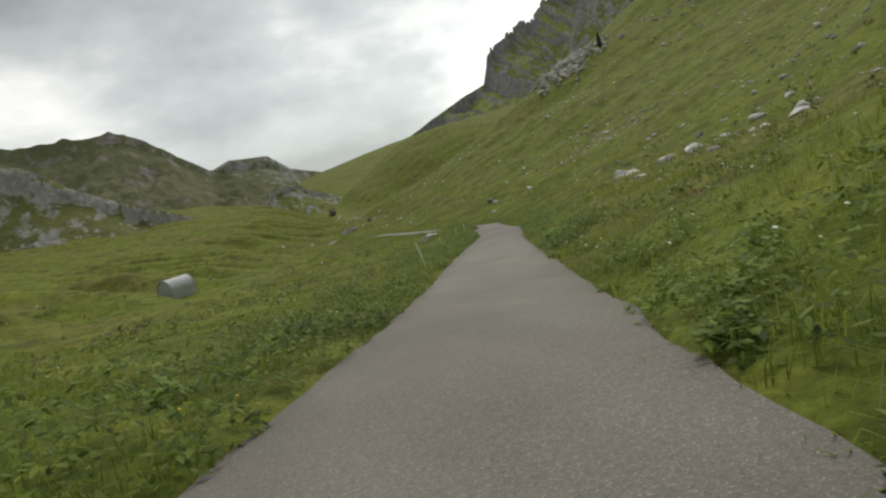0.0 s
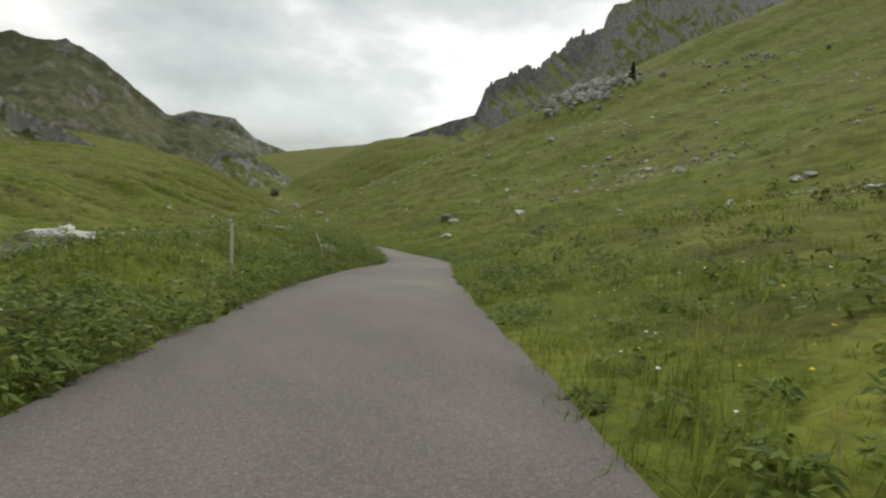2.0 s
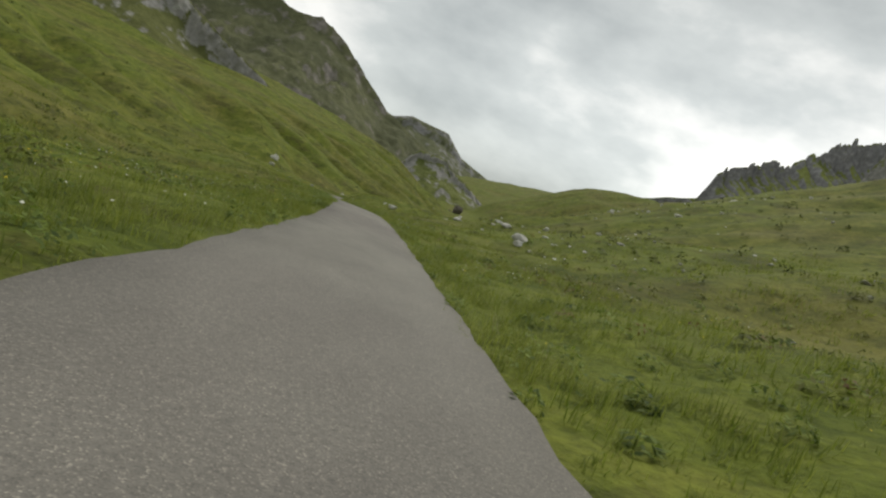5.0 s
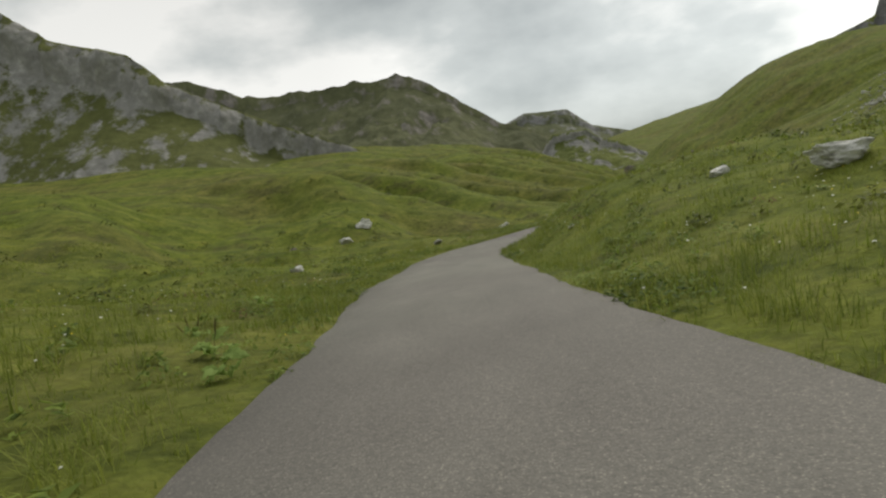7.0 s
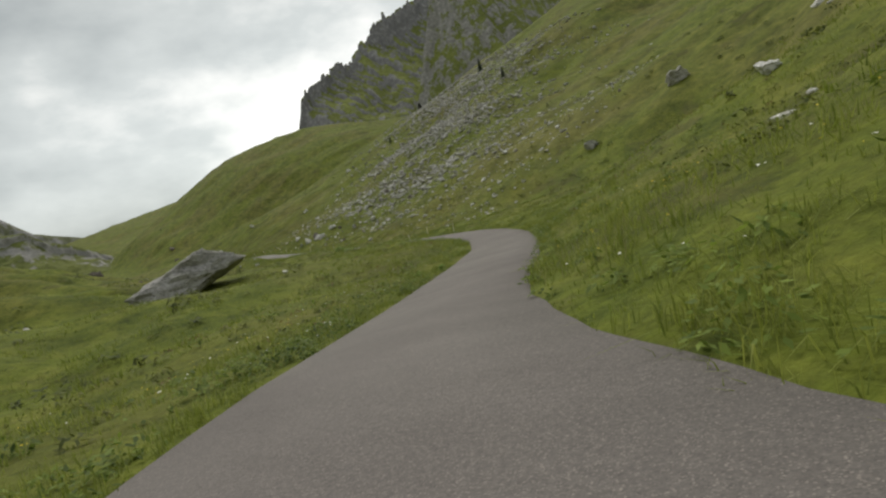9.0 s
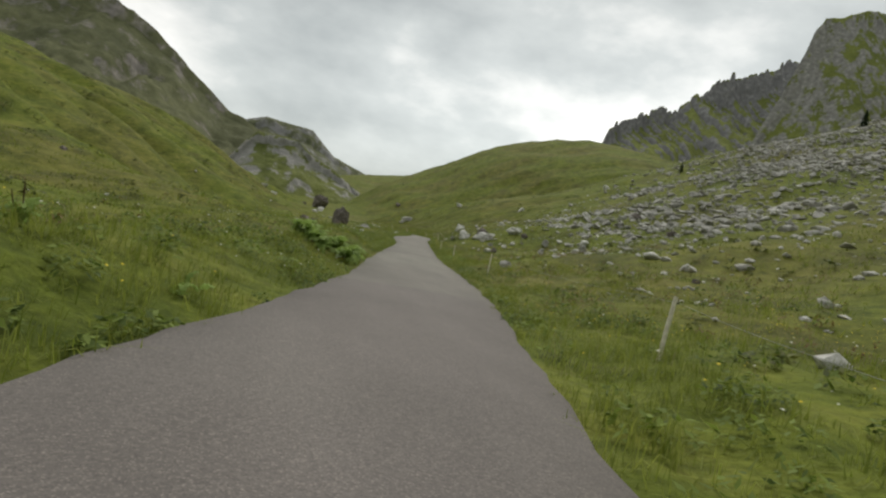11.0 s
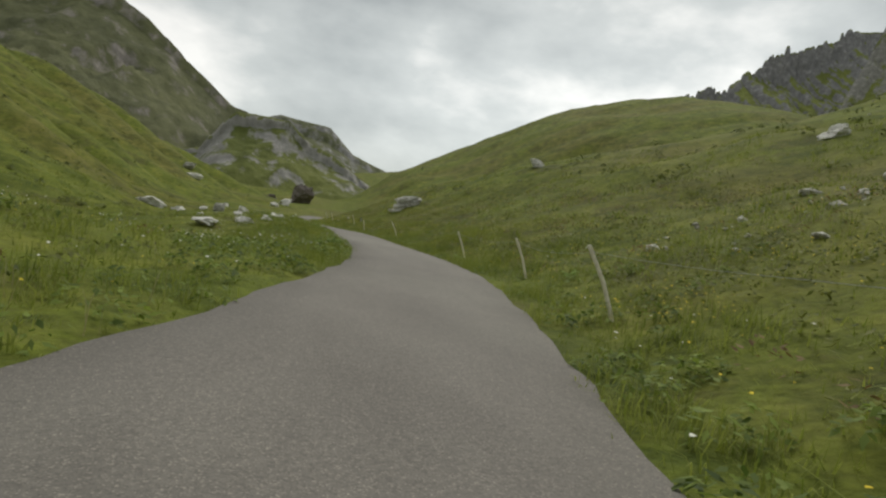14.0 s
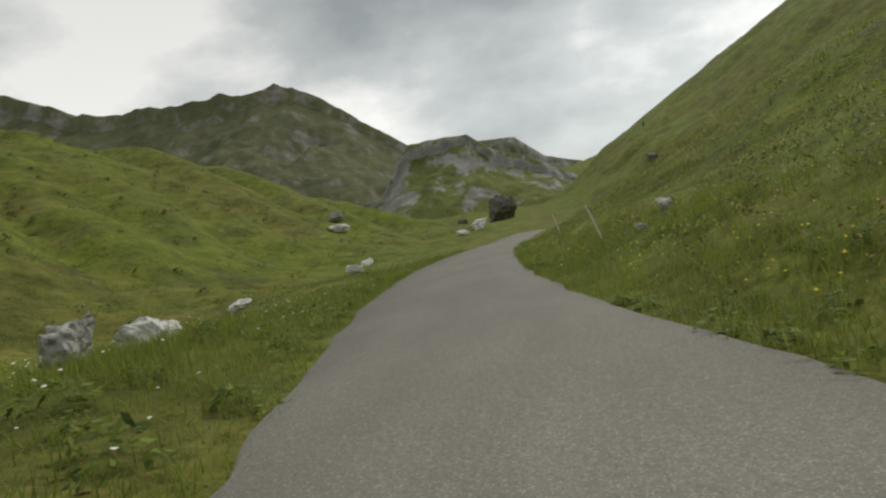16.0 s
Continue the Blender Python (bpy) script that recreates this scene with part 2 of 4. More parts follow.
SCREE = rock_material("scree_limestone", (0.60, 0.59, 0.55), (0.30, 0.295, 0.28), 0.15)
ROCK = rock_material("grey_limestone", (0.52, 0.51, 0.48), (0.25, 0.245, 0.23))
# peak and dome: distance haze is put into the paled, greyed grass colours
PEAK_M = mountain_material("peak_rock_and_grass", (0.36, 0.325, 0.30), (0.18, 0.168, 0.155), (0.105, 0.112, 0.062), (0.15, 0.156, 0.082), 1.46, 1.78)
DOME_M = mountain_material("dome_rock_and_grass", (0.36, 0.355, 0.35), (0.20, 0.20, 0.20), (0.115, 0.125, 0.07), (0.145, 0.155, 0.085), 1.66, 1.98)
SPUR_M = mountain_material("spur_rock_and_grass", (0.46, 0.45, 0.43), (0.22, 0.215, 0.20), (0.115, 0.125, 0.045), (0.155, 0.165, 0.06), 1.62, 1.84, 3.0)
CRAG_M = mountain_material("crag_rock_and_grass", (0.34, 0.335, 0.33), (0.15, 0.15, 0.15), (0.15, 0.17, 0.05), (0.21, 0.235, 0.07), 1.62, 1.76, 1.0)
BLUFF_M = mountain_material("bluff_rock_and_grass", (0.42, 0.41, 0.38), (0.18, 0.175, 0.165), (0.15, 0.17, 0.05), (0.21, 0.235, 0.065), 1.48, 1.64, 2.2)
KNOLL_M = mountain_material("knoll_rock_and_grass", (0.44, 0.43, 0.41), (0.23, 0.225, 0.215), (0.115, 0.135, 0.04), (0.16, 0.18, 0.055), 1.70, 1.9, 1.8)
WOOD = plain_material("bleached_wood", (0.60, 0.56, 0.45), (0.82, 0.78, 0.65), 14, 0.8, 0.2, 0.004)


# ---- the plan ----
def smooth(xs, ys, x):
    """Piecewise cubic through the plan's stations."""
    xs, ys = np.asarray(xs, float), np.asarray(ys, float)
    m = np.gradient(ys, xs)
    i = np.clip(np.searchsorted(xs, x) - 1, 0, len(xs) - 2)
    h = xs[i + 1] - xs[i]
    t = np.clip((x - xs[i]) / h, 0, 1)
    return (ys[i] * (1 + 2 * t) * (1 - t) ** 2 + h * m[i] * t * (1 - t) ** 2
            + ys[i + 1] * t * t * (3 - 2 * t) + h * m[i + 1] * t * t * (t - 1))


# stations of the lane: along it, its middle, height, lean to the right and half width
ROAD_Y = [-442.0, -412.0, -387.9, -363.9, -351.7, -338.7, -323.4, -307.0, -292.1, -284.2, -278.0, -273.0, -266.7, -261.7, -256.7, -248.2, -234.8, -221.3, -207.8, -194.3, -186.9, -180.9, -174.3, -165.5, -157.9, -149.3, -140.8, -132.2, -124.1, -116.0, -109.2, -103.6, -97.1, -91.1, -85.2, -77.7, -70.1, -62.5, -55.0, -47.4, -39.9, -33.9, -25.9, -17.8, -8.6, -0.3, 7.9, 17.3, 25.7, 34.8, 43.8, 52.2, 59.5, 65.8, 73.1, 80.9, 87.8, 96.1, 103.5, 111.7, 118.7, 126.2, 136.3, 147.3, 158.3, 169.3, 181.3, 195.0, 225.0, 300.0, 600.0, 850.0, 1200.0]
ROAD_X = [-114.06, -104.51, -96.75, -87.64, -82.25, -76.67, -69.64, -63.06, -57.72, -54.47, -51.62, -49.89, -48.36, -47.43, -46.65, -45.12, -43.71, -42.86, -42.50, -42.72, -42.93, -43.21, -43.62, -44.10, -44.88, -45.96, -47.74, -49.46, -50.94, -51.98, -52.76, -52.08, -50.00, -47.57, -45.45, -41.82, -33.84, -25.94, -18.74, -13.38, -10.15, -8.46, -6.13, -3.99, -2.06, -0.37, 1.41, 3.63, 5.40, 7.10, 9.04, 11.32, 13.53, 15.29, 17.08, 18.55, 18.99, 18.81, 18.83, 18.72, 18.22, 16.81, 15.14, 14.26, 14.09, 14.44, 15.07, 16.50, 20.00, 22.00, 22.00, 22.00, 22.00]
ROAD_H = [38.33, 34.27, 31.04, 27.85, 26.28, 24.79, 23.07, 21.06, 19.55, 18.64, 17.97, 17.43, 16.76, 16.26, 15.78, 15.00, 13.82, 12.74, 11.76, 10.93, 10.52, 10.23, 9.88, 9.30, 8.75, 8.09, 7.40, 6.70, 6.01, 5.25, 4.76, 4.51, 4.29, 4.15, 3.78, 3.10, 2.30, 1.54, 0.93, 0.61, 0.35, 0.09, -0.25, -0.58, -0.87, -1.09, -1.30, -1.50, -1.60, -1.69, -1.83, -1.96, -2.05, -2.14, -2.26, -2.41, -2.58, -2.80, -3.00, -3.24, -3.46, -3.71, -3.99, -4.26, -4.54, -4.84, -5.19, -5.30, -5.60, -3.50, 9.00, 29.00, 39.00]
BANK = [0.020, 0.020, 0.020, 0.020, 0.020, 0.022, 0.024, 0.027, 0.026, 0.027, 0.026, 0.026, 0.025, 0.025, 0.025, 0.025, 0.026, 0.026, 0.026, 0.026, 0.026, 0.026, 0.024, 0.021, 0.018, 0.014, 0.010, 0.006, 0.002, -0.003, 0.001, 0.006, 0.017, 0.029, 0.037, 0.034, 0.027, 0.018, 0.009, 0.001, -0.002, -0.002, -0.002, -0.001, -0.000, -0.001, -0.001, -0.002, -0.002, -0.002, -0.001, -0.001, -0.001, -0.002, -0.003, -0.001, 0.002, 0.004, 0.004, 0.001, -0.003, -0.009, -0.016, -0.016, -0.016, -0.016, -0.016, 0.000, 0.000, 0.000, 0.000, 0.000, 0.000]
HALF_W = [1.88, 1.88, 1.88, 1.86, 1.66, 1.64, 1.73, 1.87, 2.00, 2.09, 1.77, 1.74, 1.69, 1.62, 1.66, 1.73, 1.72, 1.71, 1.70, 1.61, 1.59, 1.55, 1.56, 1.50, 1.55, 1.58, 1.83, 1.90, 2.15, 2.15, 2.15, 2.04, 1.61, 1.70, 1.83, 2.41, 2.52, 2.44, 2.23, 1.96, 1.80, 1.71, 1.73, 1.85, 1.91, 1.76, 1.72, 1.69, 1.69, 2.09, 2.15, 1.99, 1.89, 1.78, 1.75, 1.69, 1.67, 1.67, 1.66, 1.66, 1.76, 1.83, 1.85, 1.94, 1.93, 1.92, 1.92, 1.85, 1.85, 1.85, 1.85, 1.85, 1.85]


def road_x(y):
    return smooth(ROAD_Y, ROAD_X, y)


def half(y):
    return np.interp(y, ROAD_Y, HALF_W)


def road_z(y):
    return smooth(ROAD_Y, ROAD_H, y)


def bank(y):
    return np.interp(y, ROAD_Y, BANK)


def fbm(x, y, waves, seed=0):
    """Smooth waves for relief: rows of wavelength and height."""
    r = np.random.RandomState(seed)
    z = np.zeros(np.broadcast(x, y).shape)
    for length, height in waves:
        for _ in range(5):
            a, p = r.uniform(0, 2 * np.pi), r.uniform(0, 2 * np.pi)
            k = 2 * np.pi / (length * r.uniform(0.75, 1.3))
            z += height / 2.2 * np.sin((x * np.cos(a) + y * np.sin(a)) * k + p)
    return z


def smax(a, b, k):
    return np.logaddexp(a / k, b / k) * k


# rise beside the road: stations along it, and slopes by the distance from its edge
RISE_Y = [-442, -309, -202, -160, -118, -91, -61, 0, 20, 33, 46, 59, 98, 128, 220, 265, 310, 450, 1200]
RIGHT_NEAR = [0.18, 0.18, 0.15, 0.15, 0.14, 0.16, 0.18, 0.22, 0.22, 0.24, 0.32, 0.36, 0.40, 0.42, 0.26, 0.18, 0.1, 0.1, 0.05]
RIGHT_FAR = [0.40, 0.38, 0.41, 0.46, 0.52, 0.52, 0.42, 0.36, 0.36, 0.38, 0.42, 0.45, 0.46, 0.42, 0.24, 0.22, 0.2, 0.2, 0.2]
LEFT_NEAR = [-0.03, -0.03, -0.03, -0.015, 0.01, 0.05, -0.02, -0.04, -0.04, -0.07, -0.075, -0.08, -0.07, -0.06, -0.03, -0.01, 0.0, 0.0, 0.0]
LEFT_TOE = [60, 50, 34, 27, 20, 18, 26, 22, 20, 24, 25, 26, 24, 20, 16, 18, 30, 60, 80]
LEFT_FAR = [0.14, 0.18, 0.20, 0.20, 0.20, 0.21, 0.22, 0.27, 0.30, 0.32, 0.33, 0.35, 0.39, 0.42, 0.46, 0.42, 0.12, 0.2, 0.2]
HILL_X = [-82, -26, 4, 40, 67, 95, 119, 149, 173, 240, 362, 605, 1185]
HILL_Z = [-79.0, -18.9, -2.4, 11.2, 23.3, 39.8, 54.3, 66.2, 68.9, 68.2, 75.5, 121.7, 178.4]


def soft(v, k):
    """Rises from nought at v = 0, smoothly."""
    return smax(v, 0 * v, k)


def ground(x, y):
    """Height of the turf at a place."""
    x, y = np.asarray(x, float), np.asarray(y, float)
    d = x - road_x(y)
    out = np.maximum(np.abs(d) - half(y), 0.0)
    rn, rf = np.interp(y, RISE_Y, RIGHT_NEAR), np.interp(y, RISE_Y, RIGHT_FAR)
    right = rn * np.maximum(out - 0.8, 0) + (rf - rn) * (soft(out - 22.0, 6.0) - soft(0 * out - 22.0, 6.0))
    right = right - 0.5 * rf * soft(out - 330.0, 40.0)
    toe, lf = np.interp(y, RISE_Y, LEFT_TOE), np.interp(y, RISE_Y, LEFT_FAR)
    ln = np.interp(y, RISE_Y, LEFT_NEAR)
    left = ln * np.minimum(np.maximum(out - 0.6, 0), 13) + lf * (soft(out - toe, 4.0) - soft(0 * out - toe, 4.0)) - 0.7 * lf * soft(out - 88.0, 10.0)
    z0 = road_z(y) + bank(y) * np.clip(d, -6, 6) + np.where(d > 0, right, left)
    hill = smooth(HILL_X, HILL_Z, np.clip(x, -82, 1185)) - 0.00125 * (y - 365) ** 2
    w = np.clip((out - 2.0) / 30.0, 0, 1)
    z = z0 + w * w * (3 - 2 * w) * (smax(z0, np.maximum(hill, -80), 2.0) - z0)
    # gullies run slantwise down the left hillside
    u = y * 0.92 - out * 0.55 + 3.0 * np.sin(out / 17.0 + 0.7) + 2.0 * np.sin(y / 23.0)
    gully = (np.abs(np.sin(u / 7.5)) + 0.6 * np.abs(np.sin(u / 3.3 + out / 31.0)) - 0.9) * np.clip((out - toe) / 14.0, 0, 1) * np.clip((100 - out) / 30, 0, 1)
    z = z + np.where((d < 0) & (y < 330), 2.7 * gully, 0.0)
    # a bank on the inside of the bend, and a rise beyond it
    z = z + np.where(d < 0, 1.25, 0.0) * np.clip((y + 308) / 18, 0, 1) * np.clip((-243 - y) / 14, 0, 1) * np.clip((out - 0.3) / 2.4, 0, 1) * np.clip((8.5 - out) / 5, 0, 1)
    z = z + np.where(d > 0, 1.7, 0.0) * np.exp(-((y + 111) / 12.0) ** 2) * np.clip((out - 0.8) / 3.5, 0, 1) * np.clip((22 - out) / 12, 0, 1)
    # the uphill verge stands higher along the second bend; low swells line the lane on the downhill side
    z = z + np.where(d > 0, 1.1, 0.0) * np.exp(-((y + 258) / 34.0) ** 2) * np.clip((out - 1.0) / 6.0, 0, 1) * np.clip((34 - out) / 14, 0, 1)
    z = z + np.where(d > 0, 1.1, 0.0) * np.exp(-((y - 49) / 13.0) ** 2) * np.clip((out - 1.5) / 2.6, 0, 1) * np.clip((24 - out) / 14, 0, 1)
    swell = 0.65 * np.clip((y + 48) / 12, 0, 1) * np.clip((22 - y) / 12, 0, 1) + 0.55 * np.clip((y - 88) / 12, 0, 1) * np.clip((140 - y) / 10, 0, 1)
    z = z + np.where(d < 0, swell, 0.0) * np.clip((out - 0.5) / 1.8, 0, 1) * np.clip((12 - out) / 7, 0, 1)
    near = np.clip(out / 14.0, 0, 1)
    z = z + near * fbm(x, y, ((60, 0.9), (22, 0.45), (9, 0.2)), 3) + np.clip((out - 0.2) / 2.0, 0, 1) * fbm(x, y, ((3.1, 0.05), (1.4, 0.03)), 4)
    return z - 0.06 + 0.05 * np.clip(out / 0.4, 0, 1)


# ---- building blocks ----
def mesh_object(name, verts, faces, mat, smooth_shade=True):
    me = bpy.data.meshes.new(name)
    me.from_pydata([tuple(v) for v in verts], [], [tuple(f) for f in faces])
    me.update()
    if smooth_shade:
        me.polygons.foreach_set("use_smooth", [True] * len(me.polygons))
    me.materials.append(mat)
    return new(name, me)


def grid_mesh(name, X, Y, Z, mat):
    n, m = X.shape
    v = np.stack([X.ravel(), Y.ravel(), Z.ravel()], 1)
    i = (np.arange(n - 1)[:, None] * m + np.arange(m - 1)).ravel()
    f = np.stack([i, i + 1, i + m + 1, i + m], 1)
    return mesh_object(name, v.tolist(), f.tolist(), mat)


def build_ground():
    ys = np.concatenate([np.arange(-440, 240, 1.0), np.arange(240, 420, 3.0), np.arange(420, 1300, 12.0)])
    side = np.concatenate([[0.0, 0.15, 0.4, 0.8], np.arange(1.3, 8, 0.6), np.arange(8, 30, 1.1), np.arange(31, 112, 2.0), np.geomspace(114, 900, 26)])
    d = np.concatenate([-side[::-1], side])
    Y, D = np.meshgrid(ys, d, indexing="ij")
    D = D + half(Y) * np.where(np.arange(len(d)) < len(side), -1, 1)
    X = D + road_x(ys)[:, None]
    Z = ground(X, Y)
    ob = grid_mesh("ground", X, Y, Z, TURF)
    tagged(ob, "green alpine turf rolling over the valley sides", "ground", kind="structure")


def build_road():
    ys = np.arange(-440, 206, 0.4)
    d = np.array([-1.07, -1, -0.5, 0, 0.5, 1, 1.07])
    Y, U = np.meshgrid(ys, d, indexing="ij")
    ragged = 0.045 * fbm(Y, 9.0 * U, ((6.0, 0.5), (2.3, 0.6), (1.1, 0.6)), 8) * (np.abs(U) >= 1)
    X = U * half(Y) + road_x(ys)[:, None] + ragged
    Z = road_z(Y) + bank(Y) * (X - road_x(ys)[:, None]) + 0.02 + 0.03 * (1 - U ** 2)
    Z[:, [0, -1]] -= 0.16
    ob = grid_mesh("road", X, Y, Z, ASPHALT)
    ob.data.materials.append(ASPHALT_B)
    row = np.repeat(ys[:-1], len(d) - 1)
    newer = ((row > -331) & (row < -222)) | ((row > -100) & (row < -20))
    ob.data.polygons.foreach_set("material_index", newer.astype(np.int32))
    tagged(ob, "narrow grey asphalt mountain lane with ragged edges", "road", kind="structure")


def fractal(P, octaves=6, rough=0.9):
    """Fractal noise at an array of places."""
    return np.array([noise.fractal(Vector(p), rough, 2.05, octaves) for p in P.reshape(-1, 3)]).reshape(P.shape[:-1])


def mountain(name, ridge, y, depth, base, mat, relief, seed, label, back=120, lean=1.3, teeth=None, cliff=0.0, bend=0.0, columns=420, sheer=0.06):
    """A ridge line (x, z) at a distance y, with slopes down to a base in front and behind. teeth: from x, to x, height of the
    rock towers along it. cliff: height of the rock wall under the ridge, sheer: its share of the depth."""
    rx, rz = np.array(ridge, float).T
    xs = np.linspace(rx[0], rx[-1], columns)
    top = np.interp(xs, rx, rz)
    o = seed * 7.3
    line = np.stack([xs, 0 * xs + o, 0 * xs], 1)
    top = top + relief * 0.10 * fractal(line / 45.0, 2 if teeth else 5) + relief * (0.01 if teeth else 0.03) * fractal(line / 9.0, 4)
    r = np.random.RandomState(seed)
    if teeth:
        edge = teeth[0]
        while edge < teeth[1]:
            w, h = r.uniform(9, 21), teeth[2] * r.uniform(0.1, 1.0) ** 1.2
            u = (xs - edge) / w
            k = r.uniform(3.0, 7.0)
            top = top + np.where((u > 0) & (u < 1), h * (1 - np.abs(2 * u - 1) ** k), 0)
            edge += w * r.uniform(0.75, 1.25)
    v = np.concatenate([-np.linspace(1, 0.1, 7), np.linspace(0, sheer, 10), np.linspace(sheer + 0.012, 1, 72)])
    V, TX = np.meshgrid(v, xs, indexing="ij")
    Y = np.where(V < 0, y - V * back, y - V * depth)
    w = np.abs(V)
    drop = cliff * np.clip(0.8 + 0.9 * fractal(line / 70.0 + 31.0, 4), 0.15, 1.5)
    fall = np.where(V < 0, 1 - (1 - w) ** 1.5, 1 - (1 - w) ** lean)
    low = top - drop
    Z = np.where(V < 0, top + (base - top) * fall, np.where(V <= sheer, top - drop * np.clip(V / sheer, 0, 1), low + (base - low) * fall))
    # ribs and gullies down the face, then broken ground
    P = np.stack([TX + 0.35 * V * depth, V * depth * 0.45, 0 * TX + o], -1)
    ribs = 0.45 - np.abs(fractal(P / 85.0, 4)) * 1.6
    rough = fractal(np.stack([TX, Y, Z * 0.7], -1) / 34.0 + o, 6)
    body = np.sin(np.pi * np.clip(w, 0, 1)) ** 0.6
    Z = Z + body * relief * (1.1 * ribs + 0.55 * rough)
    if cliff:
        wall = np.exp(-((V - 0.5 * sheer) / (0.8 * sheer)) ** 2)
        Y = Y - wall * 9 * np.abs(fractal(np.stack([TX / 14.0, Z / 40.0, 0 * TX + o], -1), 5))
    Y = Y - bend * np.abs(TX - xs.mean())
    ob = grid_mesh(name, TX, Y, Z, mat)
    return tagged(ob, label, "mountain")


build_ground()
build_road()
mountain("mountain", [(-1247, 299), (-677, 260), (-603, 246), (-559, 227), (-522, 208), (-439, 198), (-335, 195), (-250, 194), (-204, 178), (-153, 135), (-96, 94), (-39, 68), (75, 23)], 884, 376, -6, PEAK_M, 14.8, 21, "dark grey-green rocky peak with a flat summit crest")
mountain("mountain", [(-423, 84), (-157, 129), (-101, 121), (-59, 136), (32, 129), (81, 87), (158, 63), (249, 52), (369, 72), (498, 115), (697, 188), (1117, 350)], 1253, 420, 0, DOME_M, 9.8, 31, "distant grey domed mountain at the valley head", lean=1.6, cliff=16)
mountain("mountain", [(250, 60), (400, 104), (480, 139), (558, 174), (655, 210), (672, 250), (681, 284), (713, 303), (790, 342), (855, 366), (909, 417), (954, 464), (1027, 490), (1086, 517), (1140, 558), (1217, 575), (1776, 629)], 1274, 664, 48, CRAG_M, 19.0, 41, "grey jagged rock crest above green slopes", lean=1.2, teeth=(683, 1134, 23), cliff=56, columns=760, sheer=0.016)
mountain("mountain", [(536, 133), (589, 261), (605, 304), (616, 342), (627, 360), (654, 366), (692, 389), (747, 393), (803, 424), (869, 435), (980, 466), (1313, 522)], 651, 255, 22, BLUFF_M, 24.4, 45, "grey rock bluff over a steep green slope", cliff=26, columns=360, sheer=0.03)
mountain("mountain", [(-403, 142), (-321, 126), (-248, 105), (-221, 85), (-193, 75), (-177, 61), (-160, 51), (-137, 39), (-114, 28), (-92, 17), (-79, 9)], 80, 74, 7, SPUR_M, 3.7, 51, "steep rocky spur with grey scree below grass", cliff=10)
mountain("mountain", [(-105, -4), (-72, 7), (-47, 16), (-37, 31), (-31, 38), (-17, 39), (-2, 38), (9, 29), (25, 23), (45, 11), (70, 0)], 430, 75, -6, KNOLL_M, 9, 58, "rocky grass knoll in the middle of the valley", back=70, lean=1.35, cliff=4, columns=260)


# ---- rocks ----
def part(name, verts, faces, mat, parent=None, label="", shade=False):
    ob = mesh_object(name, verts, faces, mat, shade)
    if parent is not None:
        ob.parent = parent
    if label:
        tagged(ob, label)
    return ob


def ball(level):
    bm = bmesh.new()
    bmesh.ops.create_icosphere(bm, subdivisions=level, radius=1.0)
    v = np.array([w.co[:] for w in bm.verts])
    f = [[w.index for w in g.verts] for g in bm.faces]
    bm.free()
    return v, f


BALL = {k: ball(k) for k in (1, 2, 3, 4)}


def rock_shape(seed, level, layers=0.0):
    """A broken boulder about one metre across, standing on z = 0: cut faces, ledges, a rough skin."""
    r = np.random.RandomState(seed)
    v, f = BALL[level]
    v = v.copy()
    for _ in range(9):
        n = r.normal(size=3) * (1, 1, 0.75)
        n /= np.linalg.norm(n)
        cut = r.uniform(0.34, 0.8)
        over = np.maximum(v @ n - cut, 0)
        v -= over[:, None] * n * 0.98
    if layers:
        step = 0.16
        k = np.floor((v[:, 2] + 0.3 * v[:, 0] + 0.12 * np.sin(v[:, 1] * 4)) / step + r.uniform())
        v[:, :2] *= (1 + layers * np.sin(k * 2.4 + seed))[:, None]
    if level > 2:
        for i in range(len(v)):
            p = Vector(v[i]) * 2.2 + Vector((seed * 3.1, 0, 0))
            v[i] += v[i] * 0.26 * noise.fractal(p, 0.8, 2.1, 5)
    lo, hi = v.min(0), v.max(0)
    v = (v - (lo + hi) / 2) / (hi - lo)
    v[:, 2] += 0.5
    return v, f


def rock(x, y, wide, high, seed, mat=None, label="grey weathered limestone boulder lying in alpine grass", layers=0.05, deep=0.8, turn=None, tilt=0.0, level=4):
    v, f = rock_shape(seed, level, layers)
    v = v * (wide, wide * deep, high * 1.5)
    z = float(ground(x, y)) - high * 0.47
    ob = mesh_object("rock", v.tolist(), f, mat or ROCK, False)
    ob.matrix_world = pose(x, y, z, 0, tilt, turn if turn is not None else (seed * 47) % 360)
    return tagged(ob, label, "rock", "rocks on the slopes")


